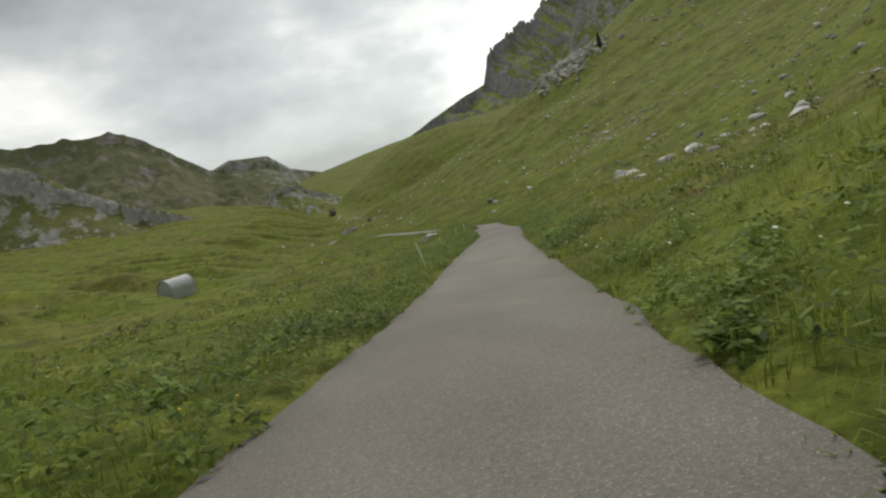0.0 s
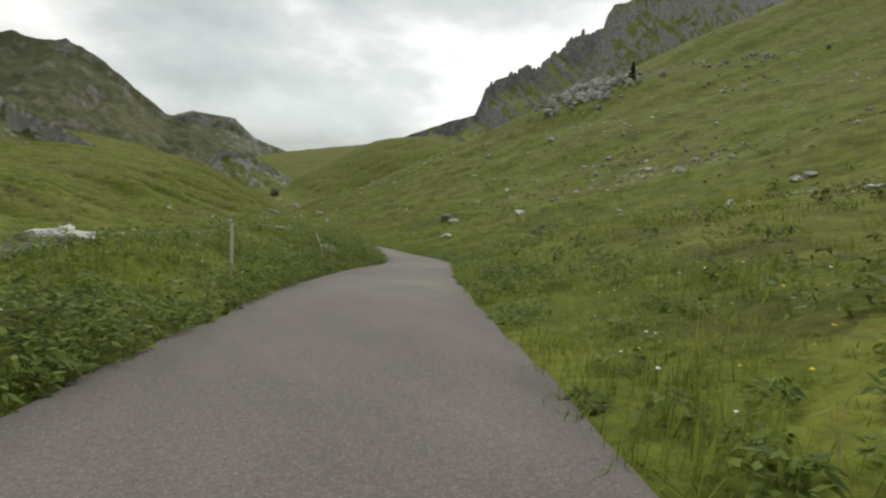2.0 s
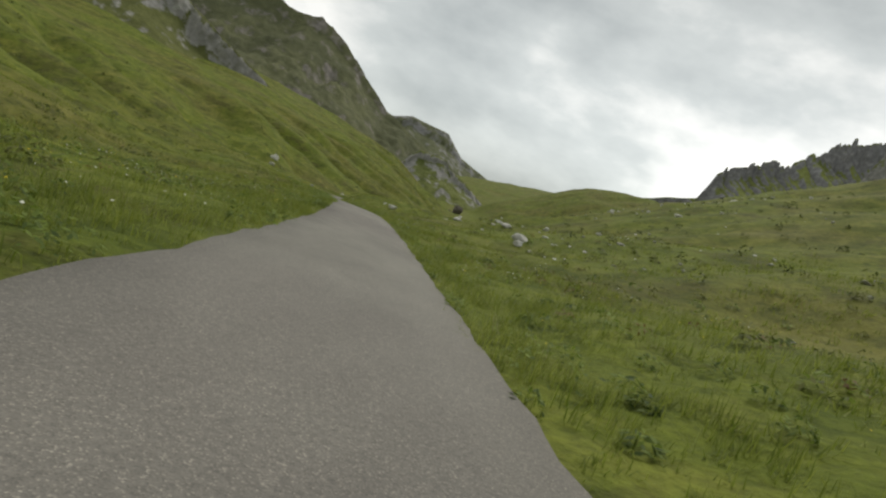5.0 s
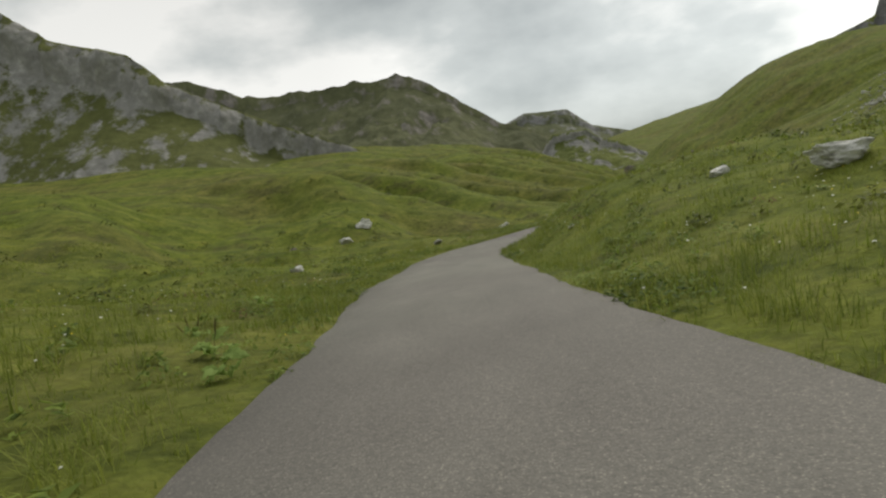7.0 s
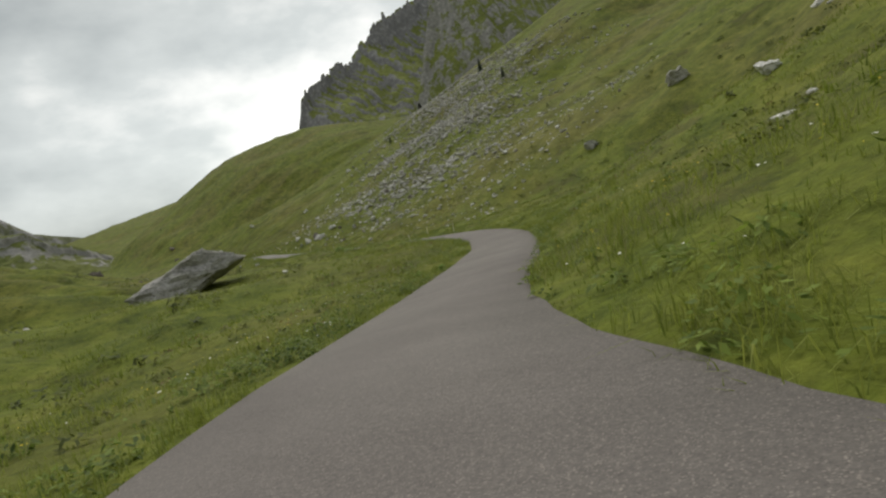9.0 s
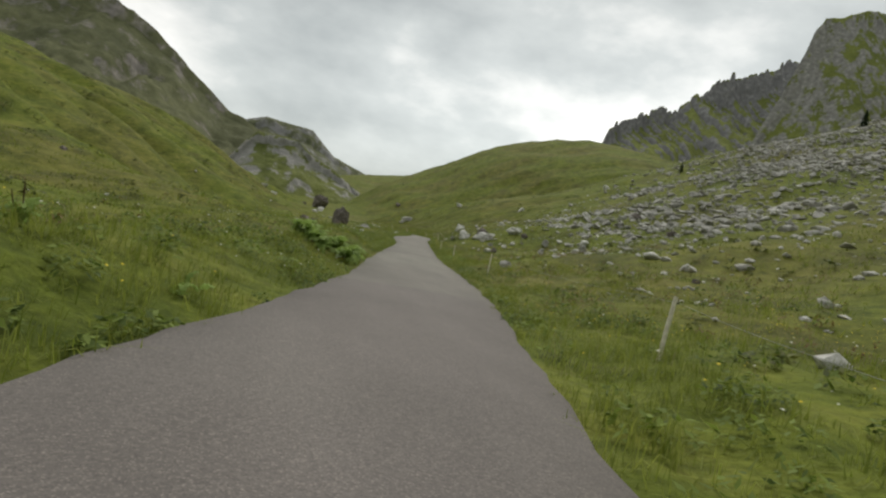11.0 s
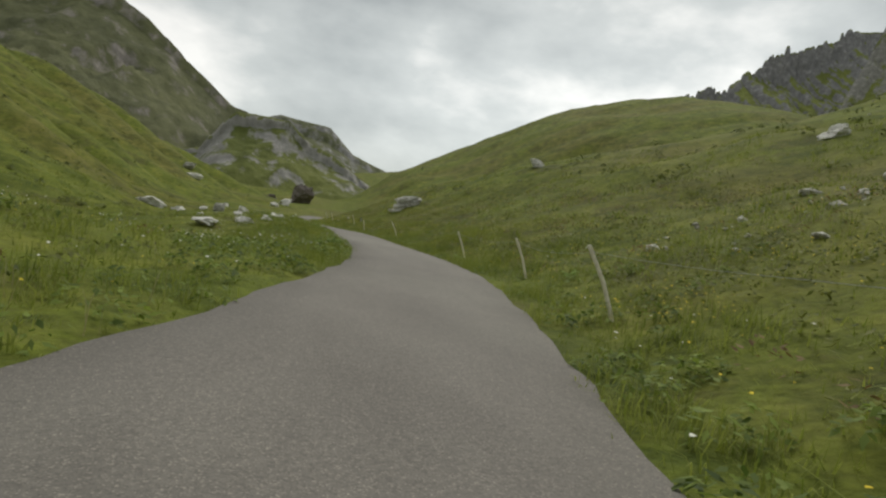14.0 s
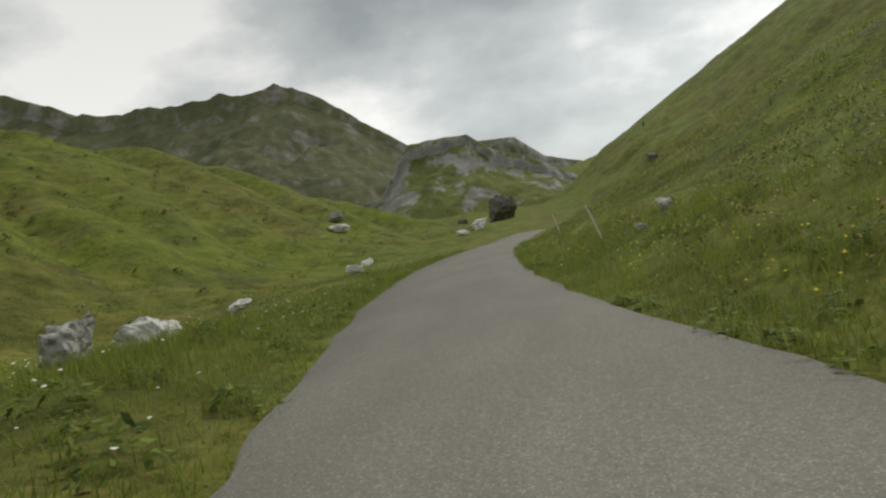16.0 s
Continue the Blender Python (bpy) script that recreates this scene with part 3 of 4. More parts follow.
# place x, y, width, height, look: g grey, p pale, d dark, s layered slab
ROCKS = [
    (-65.3, -291.5, 2.30, 0.75, "s"), (-61.9, -252.4, 1.78, 0.59, "d"), (-36.7, -246.2, 1.70, 0.42, "p"), (-29.7, -231.5, 1.70, 0.56, "p"), (-25.9, -242.2, 1.61, 0.53, "p"), (-29.6, -228.7, 2.03, 0.68, "g"), (18.3, -199.4, 1.72, 0.57, "p"),
    (-13.9, -268.7, 1.21, 0.40, "p"), (31.4, -154.6, 2.30, 1.00, "p"), (-1.7, -250.0, 1.27, 0.42, "g"), (14.0, -227.8, 1.25, 0.42, "p"), (18.4, -198.4, 1.35, 0.45, "g"), (10.0, -219.6, 1.30, 0.43, "p"), (-57.2, -282.5, 0.77, 0.28, "s"),
    (-19.2, -239.0, 1.57, 0.53, "g"), (9.2, -222.4, 1.64, 0.55, "p"), (-76.2, -328.2, 0.42, 0.14, "d"), (-8.1, -248.5, 1.75, 0.59, "p"), (-12.9, -269.2, 1.19, 0.40, "g"), (-32.9, -275.9, 2.12, 0.49, "g"), (-48.6, -316.8, 0.89, 0.30, "p"),
    (-67.0, -342.1, 0.75, 0.25, "g"), (-46.9, -328.5, 0.89, 0.30, "p"), (-32.1, -311.1, 0.91, 0.30, "p"), (-31.1, -314.1, 1.08, 0.36, "g"), (2.4, -291.1, 1.48, 0.49, "p"), (-57.5, -332.2, 0.40, 0.13, "p"), (-71.9, -344.6, 0.22, 0.07, "g"),
    (-68.5, -71.6, 2.24, 0.98, "p"), (-34.1, -171.5, 0.67, 0.29, "p"), (-37.2, -152.3, 0.37, 0.16, "p"), (-41.6, -125.0, 1.38, 0.50, "s"), (-42.7, -119.6, 0.64, 0.28, "p"), (-47.3, -116.9, 0.33, 0.14, "p"), (-47.9, -105.9, 0.23, 0.10, "p"),
    (-47.6, -104.2, 0.15, 0.06, "p"), (-46.9, -102.3, 0.18, 0.08, "p"), (-56.2, -94.5, 0.76, 0.33, "g"), (-60.7, -110.8, 0.70, 0.30, "p"), (-53.4, -55.8, 1.10, 0.48, "p"), (-40.8, -88.3, 0.30, 0.13, "p"), (-40.7, -86.7, 0.33, 0.14, "p"),
    (-42.0, -90.8, 0.29, 0.13, "p"), (-35.7, -85.9, 0.62, 0.26, "p"), (-42.5, -92.2, 0.43, 0.18, "p"), (-34.4, -82.4, 0.80, 0.34, "g"), (26.9, -42.4, 3.73, 1.62, "g"), (-15.5, -70.5, 1.14, 0.50, "p"), (-39.0, -85.3, 0.31, 0.14, "p"),
    (-40.3, -86.5, 0.29, 0.13, "p"), (-36.9, -82.2, 0.41, 0.18, "p"), (18.7, -34.5, 2.18, 0.95, "g"), (-53.9, -58.0, 1.47, 0.64, "p"), (-34.3, -81.9, 0.27, 0.12, "p"), (-55.5, -319.6, 2.90, 1.40, "s"), (-65.3, -88.4, 1.38, 0.48, "p"),
    (-71.0, -86.4, 0.83, 0.36, "d"), (-29.9, -29.4, 10.40, 3.30, "D"), (2.0, 66.8, 2.75, 3.30, "B"), (12.7, 296.0, 8.20, 6.60, "B"), (9.4, 236.0, 4.14, 1.60, "p"), (7.0, 230.0, 2.76, 1.12, "p"), (3.0, 270.0, 4.60, 2.00, "d"),
    (43.3, 249.0, 3.31, 1.28, "d"), (14.5, 117.2, 0.40, 0.17, "p"), (9.7, 58.5, 0.67, 0.29, "p"), (14.4, 42.5, 0.32, 0.14, "p"), (13.7, 44.0, 0.47, 0.21, "p"), (11.7, 26.4, 0.52, 0.22, "p"), (13.6, 107.3, 1.30, 0.42, "p"),
    (13.5, 46.4, 0.36, 0.16, "p"), (7.1, 10.0, 0.26, 0.14, "g"), (8.0, 10.3, 0.32, 0.14, "p"), (12.8, 28.1, 0.39, 0.21, "g"), (18.7, 46.0, 0.44, 0.19, "p"), (19.3, 140.1, 0.39, 0.17, "p"), (0.2, 33.4, 0.98, 0.54, "g"),
    (3.9, -3.2, 0.67, 0.36, "g"), (12.8, 96.5, 1.00, 0.28, "p"), (16.1, 50.4, 0.36, 0.15, "p"), (8.9, 136.5, 1.70, 0.65, "p"), (1.0, 36.1, 0.69, 0.30, "p"), (9.9, 15.4, 0.76, 0.37, "d"), (15.6, 32.6, 0.70, 0.38, "g"),
    (20.6, 143.2, 0.63, 0.34, "g"), (1.0, 52.9, 0.96, 0.42, "p"), (6.3, 69.2, 2.70, 0.72, "g"), (2.8, 53.8, 0.45, 0.20, "p"), (13.5, 99.3, 0.65, 0.28, "p"), (17.9, 31.8, 0.82, 0.35, "p"), (9.2, 17.3, 0.40, 0.18, "p"),
    (9.1, 128.8, 1.00, 0.44, "p"), (13.7, 14.7, 0.75, 0.41, "g"), (5.7, 128.6, 0.82, 0.36, "p"), (18.8, 54.6, 0.40, 0.18, "p"), (20.4, 35.0, 1.10, 0.60, "d"), (20.1, 37.2, 2.30, 0.80, "s"), (4.9, 133.3, 0.87, 0.38, "p"),
    (19.7, 18.8, 1.20, 0.65, "g"), (6.2, 137.5, 1.45, 1.15, "g"), (2.4, 135.0, 0.53, 0.23, "p"), (11.2, 94.9, 1.50, 0.34, "p"), (-0.8, 152.6, 1.65, 0.71, "p"), (-1.2, 138.9, 3.60, 0.95, "s"), (-3.2, 67.3, 2.30, 1.05, "d"),
    (3.7, 52.4, 0.72, 0.31, "p"), (23.8, 26.4, 1.48, 0.65, "p"), (28.1, 65.3, 1.06, 0.46, "p"), (20.8, 29.8, 1.20, 0.65, "g"), (-1.9, 70.4, 1.07, 0.51, "d"), (23.6, 70.3, 0.80, 0.35, "p"), (-5.2, 55.7, 2.40, 0.80, "p"),
    (43.0, 94.9, 1.72, 0.74, "p"), (27.4, 72.7, 0.70, 0.30, "p"), (1.7, 155.1, 1.18, 0.51, "p"), (37.5, 39.8, 1.70, 0.80, "d"), (34.9, 48.5, 1.80, 0.80, "p"), (0.4, 187.8, 1.63, 0.71, "p"), (39.3, 130.9, 1.76, 0.77, "p"),
    (5.9, 162.5, 1.30, 0.60, "p"), (73.2, 114.5, 2.20, 1.00, "p"), (-10.9, 218.0, 4.20, 1.00, "s"), (-14.5, 231.3, 3.40, 1.20, "g"), (49.3, 275.2, 3.50, 1.40, "d"), (16.1, 47.1, 1.45, 0.75, "s"), (14.1, 38.5, 1.50, 1.00, "p"),
    (16.7, 38.9, 1.90, 0.95, "d"), (13.4, 40.4, 0.85, 0.55, "g"),
]
LOOKS = {
    "g": (ROCK, 0.04, "grey weathered limestone boulder lying in alpine grass"),
    "p": (PALE_ROCK, 0.05, "pale limestone boulder lying in alpine grass"),
    "d": (DARK_ROCK, 0.04, "dark lichened boulder lying in alpine grass"),
    "s": (PALE_ROCK, 0.05, "pale layered limestone slab on the slope"),
    "D": (SLAB, 0.03, "large dark slab of rock beside the lane"),
    "B": (DARK_ROCK, 0.02, "tall dark boulder standing in the meadow"),
}
for n, (x, y, w, h, kind) in enumerate(ROCKS):
    mat, layers, label = LOOKS[kind]
    rock(x, y, w, h, 100 + n, mat, label, layers, deep=0.6 if kind in "sD" else 0.8, turn=(n * 67) % 360 if kind in "gpd" else -20 + (n * 13) % 30, level=4 if w > 1.0 else 3)


def layered_outcrop(x, y, wide, layers, each, seed):
    """Thin limestone beds stacked into a low hump that leans up the slope."""
    r = np.random.RandomState(seed)
    base = new("layered_outcrop")
    z0 = float(ground(x, y))
    base.location = (x, y, z0)
    tagged(base, "pale layered limestone outcrop of thin stacked beds on the slope", "rock", "rocks on the slopes")
    for k in range(layers):
        u = k / max(layers - 1, 1)
        for _ in range(each):
            v, f = rock_shape(700 + r.randint(40), 3)
            w = wide * r.uniform(0.25, 0.5)
            dx = r.uniform(-0.4, 0.4) * wide * (1 - 0.45 * u) + 0.10 * wide * u
            dy = r.normal() * 0.15 - 0.1 + 0.05 * k
            h = 0.75 * (float(ground(x + dx, y)) - z0) + 0.145 * k - 0.2 - 0.08 * (2 * dx / wide) ** 2 * k
            v = v * (w, w * r.uniform(0.6, 0.85), r.uniform(0.24, 0.38))
            a = math.radians(r.uniform(-18, 18))
            v = np.stack([v[:, 0] * math.cos(a) - v[:, 1] * math.sin(a), v[:, 0] * math.sin(a) + v[:, 1] * math.cos(a), v[:, 2]], 1)
            v[:, 2] += 0.2 * v[:, 0] + h
            v[:, 0] += dx
            v[:, 1] += dy
            part("bed", v.tolist(), f, PALE_ROCK, base)
    return base


layered_outcrop(25.50, 131.30, 3.3, 9, 5, 5)
layered_outcrop(15.90, 36.50, 2.9, 6, 6, 8)

R = np.random.RandomState(77)


def scatter_rocks(count, ys, ds, sizes, clump, seed):
    """Places and sizes of loose stones: stations along the road, distances from it, thicker where the clump says so."""
    r = np.random.RandomState(seed)
    got = []
    while len(got) < count:
        y, d = r.uniform(*ys), r.uniform(*ds)
        x = float(road_x(y)) + d
        if clump(x, y, d) > r.uniform():
            got.append((x, y, sizes[0] * (sizes[1] / sizes[0]) ** (r.uniform() ** 2.2)))
    return got


# scattered single boulders that stand out on the slopes
for n, (x, y, w) in enumerate(
        scatter_rocks(70, (-330, -40), (9, 120), (0.35, 1.5), lambda x, y, d: 0.3 + 0.7 * (math.sin(x * 0.11) * math.sin(y * 0.07) > 0.1), 5)
        + scatter_rocks(60, (-30, 70), (8, 60), (0.35, 1.6), lambda x, y, d: 1.0, 6)
        + scatter_rocks(24, (-60, 150), (-45, -8), (0.3, 1.1), lambda x, y, d: 0.6, 7)
        + scatter_rocks(22, (-345, -180), (-80, -7), (0.3, 0.9), lambda x, y, d: 0.6, 8)):
    rock(x, y, w, w * R.uniform(0.3, 0.6), 300 + n, (ROCK, PALE_ROCK, PALE_ROCK, DARK_ROCK)[n % 4], LOOKS["gppd"[n % 4]][2], level=3)


def stones(name, places, mat, label, seed, flat=0.5):
    """Many loose stones in one mesh."""
    r = np.random.RandomState(seed)
    kinds = [rock_shape(900 + k, 2 if k < 5 else 1) for k in range(9)]
    V, F, at = [], [], 0
    for x, y, w in places:
        v, f = kinds[r.randint(5)] if w > 0.8 else kinds[5 + r.randint(4)]
        a, c = r.uniform(0, 6.28), r.uniform(0.45, 0.95)
        p = v * (w, w * c, w * r.uniform(0.3, flat + 0.2))
        p = np.stack([p[:, 0] * math.cos(a) - p[:, 1] * math.sin(a), p[:, 0] * math.sin(a) + p[:, 1] * math.cos(a), p[:, 2]], 1)
        V.append(p + (x, y, float(ground(x, y)) - 0.2 * w))
        F += [[i + at for i in q] for q in f]
        at += len(v)
    ob = mesh_object(name, np.concatenate(V).tolist(), F, mat, False)
    return tagged(ob, label, "stones", kind="stuff")


def scree_weight(x, y, d):
    """The scree fan: narrow above, wide and thin below, broken into lobes."""
    u = (x - 20) / 100.0
    mid = 22 + 70 * u
    w = 19 + 14 * u
    return math.exp(-((y - mid) / w) ** 2) * (0.25 + 0.75 * max(0.0, math.sin(x * 0.16 + y * 0.05) * 0.6 + 0.6)) * min(1.0, 0.1 + u * 2.2)


stones("scree", scatter_rocks(17000, (-40, 150), (12, 135), (0.26, 1.6), scree_weight, 11), SCREE, "grey limestone scree spread down the slope", 12)
stones("scree", scatter_rocks(2600, (-30, 85), (6, 60), (0.2, 1.0), lambda x, y, d: 0.8 if d > 8 else 0.3, 13), PALE_ROCK, "small pale stones strewn through the grass", 14)
stones("scree", scatter_rocks(1500, (-345, -60), (9, 150), (0.25, 1.3), lambda x, y, d: max(0.06, math.sin(x * 0.09 + 1) * math.sin(y * 0.05)), 15), PALE_ROCK, "small pale stones strewn over the hillside", 16)


def outcrop(cx, cy, rx, ry, count, seed, sizes=(0.7, 2.8)):
    r = np.random.RandomState(seed)
    return [(cx + r.normal() * rx, cy + r.normal() * ry, sizes[0] * (sizes[1] / sizes[0]) ** r.uniform()) for _ in range(count)]


stones("outcrop", outcrop(64, -118, 7, 10, 300, 21, (1.0, 4.4)) + outcrop(78, -98, 6, 9, 90, 31, (1.0, 3.4)) + outcrop(82, -87, 3, 7, 60, 27, (0.6, 2.2)) + outcrop(87, -114, 3, 9, 60, 22, (0.5, 1.9)), SCREE, "broken grey rock outcrop on the grassy hillside", 23, 0.9)
stones("outcrop", outcrop(97, -145, 5, 12, 60, 24, (0.5, 2.2)) + outcrop(80, -182, 5, 10, 40, 25, (0.5, 1.9)) + outcrop(14, -225, 8, 12, 60, 28, (0.3, 1.2)) + outcrop(-26, -315, 7, 5, 60, 29, (0.2, 0.9)) + outcrop(-44, -324, 6, 3, 40, 30, (0.15, 0.6)), ROCK, "broken grey rock band across the hillside", 26, 0.6)


# ---- fence, bale, seams ----
def tube(points, radius, sides=7, cap=True):
    """A round bar through points."""
    V, F = [], []
    P = [Vector(p) for p in points]
    rad = radius if isinstance(radius, (list, tuple)) else [radius] * len(P)
    for i, p in enumerate(P):
        t = (P[min(i + 1, len(P) - 1)] - P[max(i - 1, 0)]).normalized()
        a = t.orthogonal().normalized()
        b = t.cross(a)
        V += [tuple(p + (a * math.cos(k * 2 * math.pi / sides) + b * math.sin(k * 2 * math.pi / sides)) * rad[i]) for k in range(sides)]
    for i in range(len(P) - 1):
        F += [[i * sides + k, i * sides + (k + 1) % sides, (i + 1) * sides + (k + 1) % sides, (i + 1) * sides + k] for k in range(sides)]
    if cap:
        F += [list(range(sides))[::-1], [(len(P) - 1) * sides + k for k in range(sides)]]
    return V, F


def box(lo, hi):
    (a, b, c), (d, e, f) = lo, hi
    V = [(a, b, c), (d, b, c), (d, e, c), (a, e, c), (a, b, f), (d, b, f), (d, e, f), (a, e, f)]
    return V, [[3, 2, 1, 0], [4, 5, 6, 7], [0, 1, 5, 4], [1, 2, 6, 5], [2, 3, 7, 6], [3, 0, 4, 7]]


POST_TOPS = {}


def fence_post(x, y, high, lean_x=0.0, lean_y=0.0, line=""):
    z = float(ground(x, y))
    base = new("fence_post")
    base.location = (x, y, z)
    tagged(base, "bleached wooden fence post with a small insulator", "fence post", "posts of the pasture fence")
    r = 0.032
    part("stake", *tube([(0, 0, -0.2), (lean_x * 0.5, lean_y * 0.5, high * 0.5), (lean_x, lean_y, high)], [r * 1.1, r, r * 0.95], 8), WOOD, base)
    part("insulator", *tube([(lean_x * 0.93 + 0.03, lean_y * 0.93, high * 0.9), (lean_x * 0.95 + 0.075, lean_y * 0.95, high * 0.91)], 0.014, 6), DARK_METAL, base, "dark ring insulator")
    if line:
        POST_TOPS.setdefault(line, []).append((x + lean_x * 0.95 + 0.07, y + lean_y * 0.95, z + high * 0.91))
    return base


for x, y, h, lx, ly in [(-80.94, -342.72, 1.08, -0.19, 0.15), (-72.47, -318.14, 1.0, 0.05, 0.08), (-66.2, -304.4, 1.05, 0.04, 0.1), (-61.70, -294.75, 1.1, -0.02, 0.05), (-57.76, -284.60, 0.9, -0.34, 0.05), (-56.38, -266.14, 1.05, 0.0, 0.1), (-52.54, -249.68, 1.0, -0.12, 0.06)]:
    fence_post(x, y, h, lx, ly, "left")
for x, y, h, lx, ly in [(-10.65, -34.19, 1.0, -0.1, 0.06), (16.26, 55.06, 0.30, -0.03, 0.03)]:
    fence_post(x, y, h, lx, ly)
for x, y, h, lx, ly in [(-5.65, -34.67, 0.95, 0.12, 0.05), (-2.33, -25.86, 0.9, 0.10, 0.03), (1.50, -7.56, 0.95, 0.03, 0.04), (5.42, 11.56, 0.95, -0.02, 0.05), (8.22, 26.04, 0.98, 0.01, 0.07), (12.01, 39.05, 0.7, -0.07, 0.1), (14.20, 50.54, 0.95, 0.00, 0.05), (16.30, 58.02, 1.15, -0.28, 0.15), (18.27, 62.39, 0.95, -0.85, 0.1), (20.22, 73.51, 1.0, -0.56, 0.15), (21.57, 80.89, 1.0, -0.50, 0.1), (21.96, 89.03, 1.0, -0.48, 0.12), (21.99, 108.66, 1.0, -0.60, 0.12), (20.44, 129.33, 0.95, -0.40, 0.04), (18.81, 143.36, 1.1, -0.39, 0.07), (18.39, 155.36, 1.0, -0.30, 0.05)]:
    fence_post(x, y, h, lx, ly, "right")


def fence_wire(tops):
    pts = []
    for a, b in zip(tops[:-1], tops[1:]):
        for k in range(6):
            u = k / 6
            sag = -0.12 * 4 * u * (1 - u)
            pts.append((a[0] + (b[0] - a[0]) * u, a[1] + (b[1] - a[1]) * u, a[2] + (b[2] - a[2]) * u + sag))
    pts.append(tops[-1])
    ob = mesh_object("fence_wire", *tube(pts, 0.003, 4), GREY_PLATE, True)
    tagged(ob, "thin grey electric fence wire strung between wooden posts", "fence wire")


for tops in POST_TOPS.values():
    fence_wire(tops)


def crossbar_post(x, y):
    z = float(ground(x, y))
    base = new("marker_post")
    base.location = (x, y, z)
    tagged(base, "wooden marker post with a dark crossbar and grey plate", "post")
    part("stake", *tube([(0, 0, -0.2), (-0.1, 0.05, 0.5), (-0.22, 0.1, 1.0)], [0.034, 0.031, 0.03], 8), WOOD, base)
    part("crossbar", *tube([(-0.52, 0.1, 0.97), (0.2, 0.1, 0.98)], 0.014, 6), DARK_METAL, base, "thin dark metal crossbar")
    v, f = box((-0.5, 0.085, 0.82), (-0.38, 0.115, 1.12))
    part("plate", v, f, GREY_PLATE, base, "small grey metal plate")
    return base


crossbar_post(20.82, 122.14)


def arched_shelter(x, y):
    """A livestock shelter of bent corrugated sheet, its closed end towards the lane."""
    z = float(ground(x, y))
    base = new("arched_shelter")
    base.matrix_world = pose(x, y, z - 0.15, 0, 0, 42)
    tagged(base, "arched grey corrugated metal livestock shelter on the meadow", "shelter")
    n, rad, long = 96, 1.75, 4.6
    arc = [(math.radians(-8 + 196 * k / n)) for k in range(n + 1)]

    def shell(r0, r1, a, b):
        V, F = [], []
        for xx in (a, b):
            for r in (r0, r1):
                V += [(xx, (r + (0.035 if k % 4 < 2 else 0.0)) * math.cos(q), 1.45 + (r + (0.035 if k % 4 < 2 else 0.0)) * math.sin(q)) for k, q in enumerate(arc)]
        m = n + 1
        for k in range(n):
            F += [[k + m, k + m + 1, k + 3 * m + 1, k + 3 * m], [k, k + 2 * m, k + 2 * m + 1, k + 1], [k, k + 1, k + m + 1, k + m], [k + 2 * m, k + 3 * m, k + 3 * m + 1, k + 2 * m + 1]]
        return V, F

    part("roof_shell", *shell(rad, rad + 0.05, -long / 2, long / 2), FILM, base, "pale corrugated arched sheet")
    for xx in (-long / 2, long / 2):
        hoop = [(xx, (rad + 0.07) * math.cos(q), 1.45 + (rad + 0.07) * math.sin(q)) for q in arc[::4]]
        part("rim", *tube(hoop, 0.06, 6), GREY_PLATE, base, "dark grey edge hoop")
    V = [(-long / 2 + 0.1, 0.97 * rad * math.cos(q), 1.45 + 0.97 * rad * math.sin(q)) for q in arc] + [(-long / 2 + 0.1, 0.9 * rad, 0), (-long / 2 + 0.1, -0.9 * rad, 0)]
    V += [(a + 0.05, b, c) for a, b, c in V]
    m = len(arc) + 2
    order = list(range(len(arc))) + [len(arc) + 1, len(arc)]
    part("end_wall", V, [order[::-1], [k + m for k in order]], FILM, base, "flat grey sheet end wall")
    for q in (-0.9, -0.3, 0.3, 0.9):
        part("batten", *box((-long / 2 + 0.05, q - 0.03, 0), (-long / 2 + 0.1, q + 0.03, 1.45 + math.sqrt(rad * rad - q * q) * 0.95)), GREY_PLATE, base)
    part("skirt", *box((-long / 2, -rad - 0.02, 0), (long / 2, -rad + 0.03, 1.35)), FILM, base)
    part("skirt", *box((-long / 2, rad - 0.03, 0), (long / 2, rad + 0.02, 1.35)), FILM, base)
    return base


arched_shelter(-98.2, -253.2)


def strip(points, width, seed):
    """A flat ribbon on the road through plan points (y, offset from the road's middle)."""
    r = np.random.RandomState(seed)
    pts = []
    for (y0, o0), (y1, o1) in zip(points[:-1], points[1:]):
        n = max(2, int(math.hypot(y1 - y0, o1 - o0) / 0.12))
        pts += [(y0 + (y1 - y0) * k / n, o0 + (o1 - o0) * k / n) for k in range(n)]
    pts.append(points[-1])
    V, F = [], []
    for i, (y, o) in enumerate(pts):
        y, o = y + r.normal() * min(0.015, 0.3 * width), o + r.normal() * min(0.015, 0.3 * width)
        a, b = pts[max(i - 1, 0)], pts[min(i + 1, len(pts) - 1)]
        ty, to = b[0] - a[0], b[1] - a[1]
        l = math.hypot(ty, to) or 1.0
        w = width * r.uniform(0.6, 1.2) / 2
        for sgn in (-1, 1):
            yy, oo = y + sgn * w * to / l, o - sgn * w * ty / l
            hw = float(half(yy))
            V.append((float(road_x(yy)) + oo, yy, float(road_z(yy)) + float(bank(yy)) * oo + 0.026 + 0.03 * (1 - (oo / hw) ** 2)))
    for i in range(len(pts) - 1):
        F.append([2 * i, 2 * i + 1, 2 * i + 3, 2 * i + 2])
    return V, F


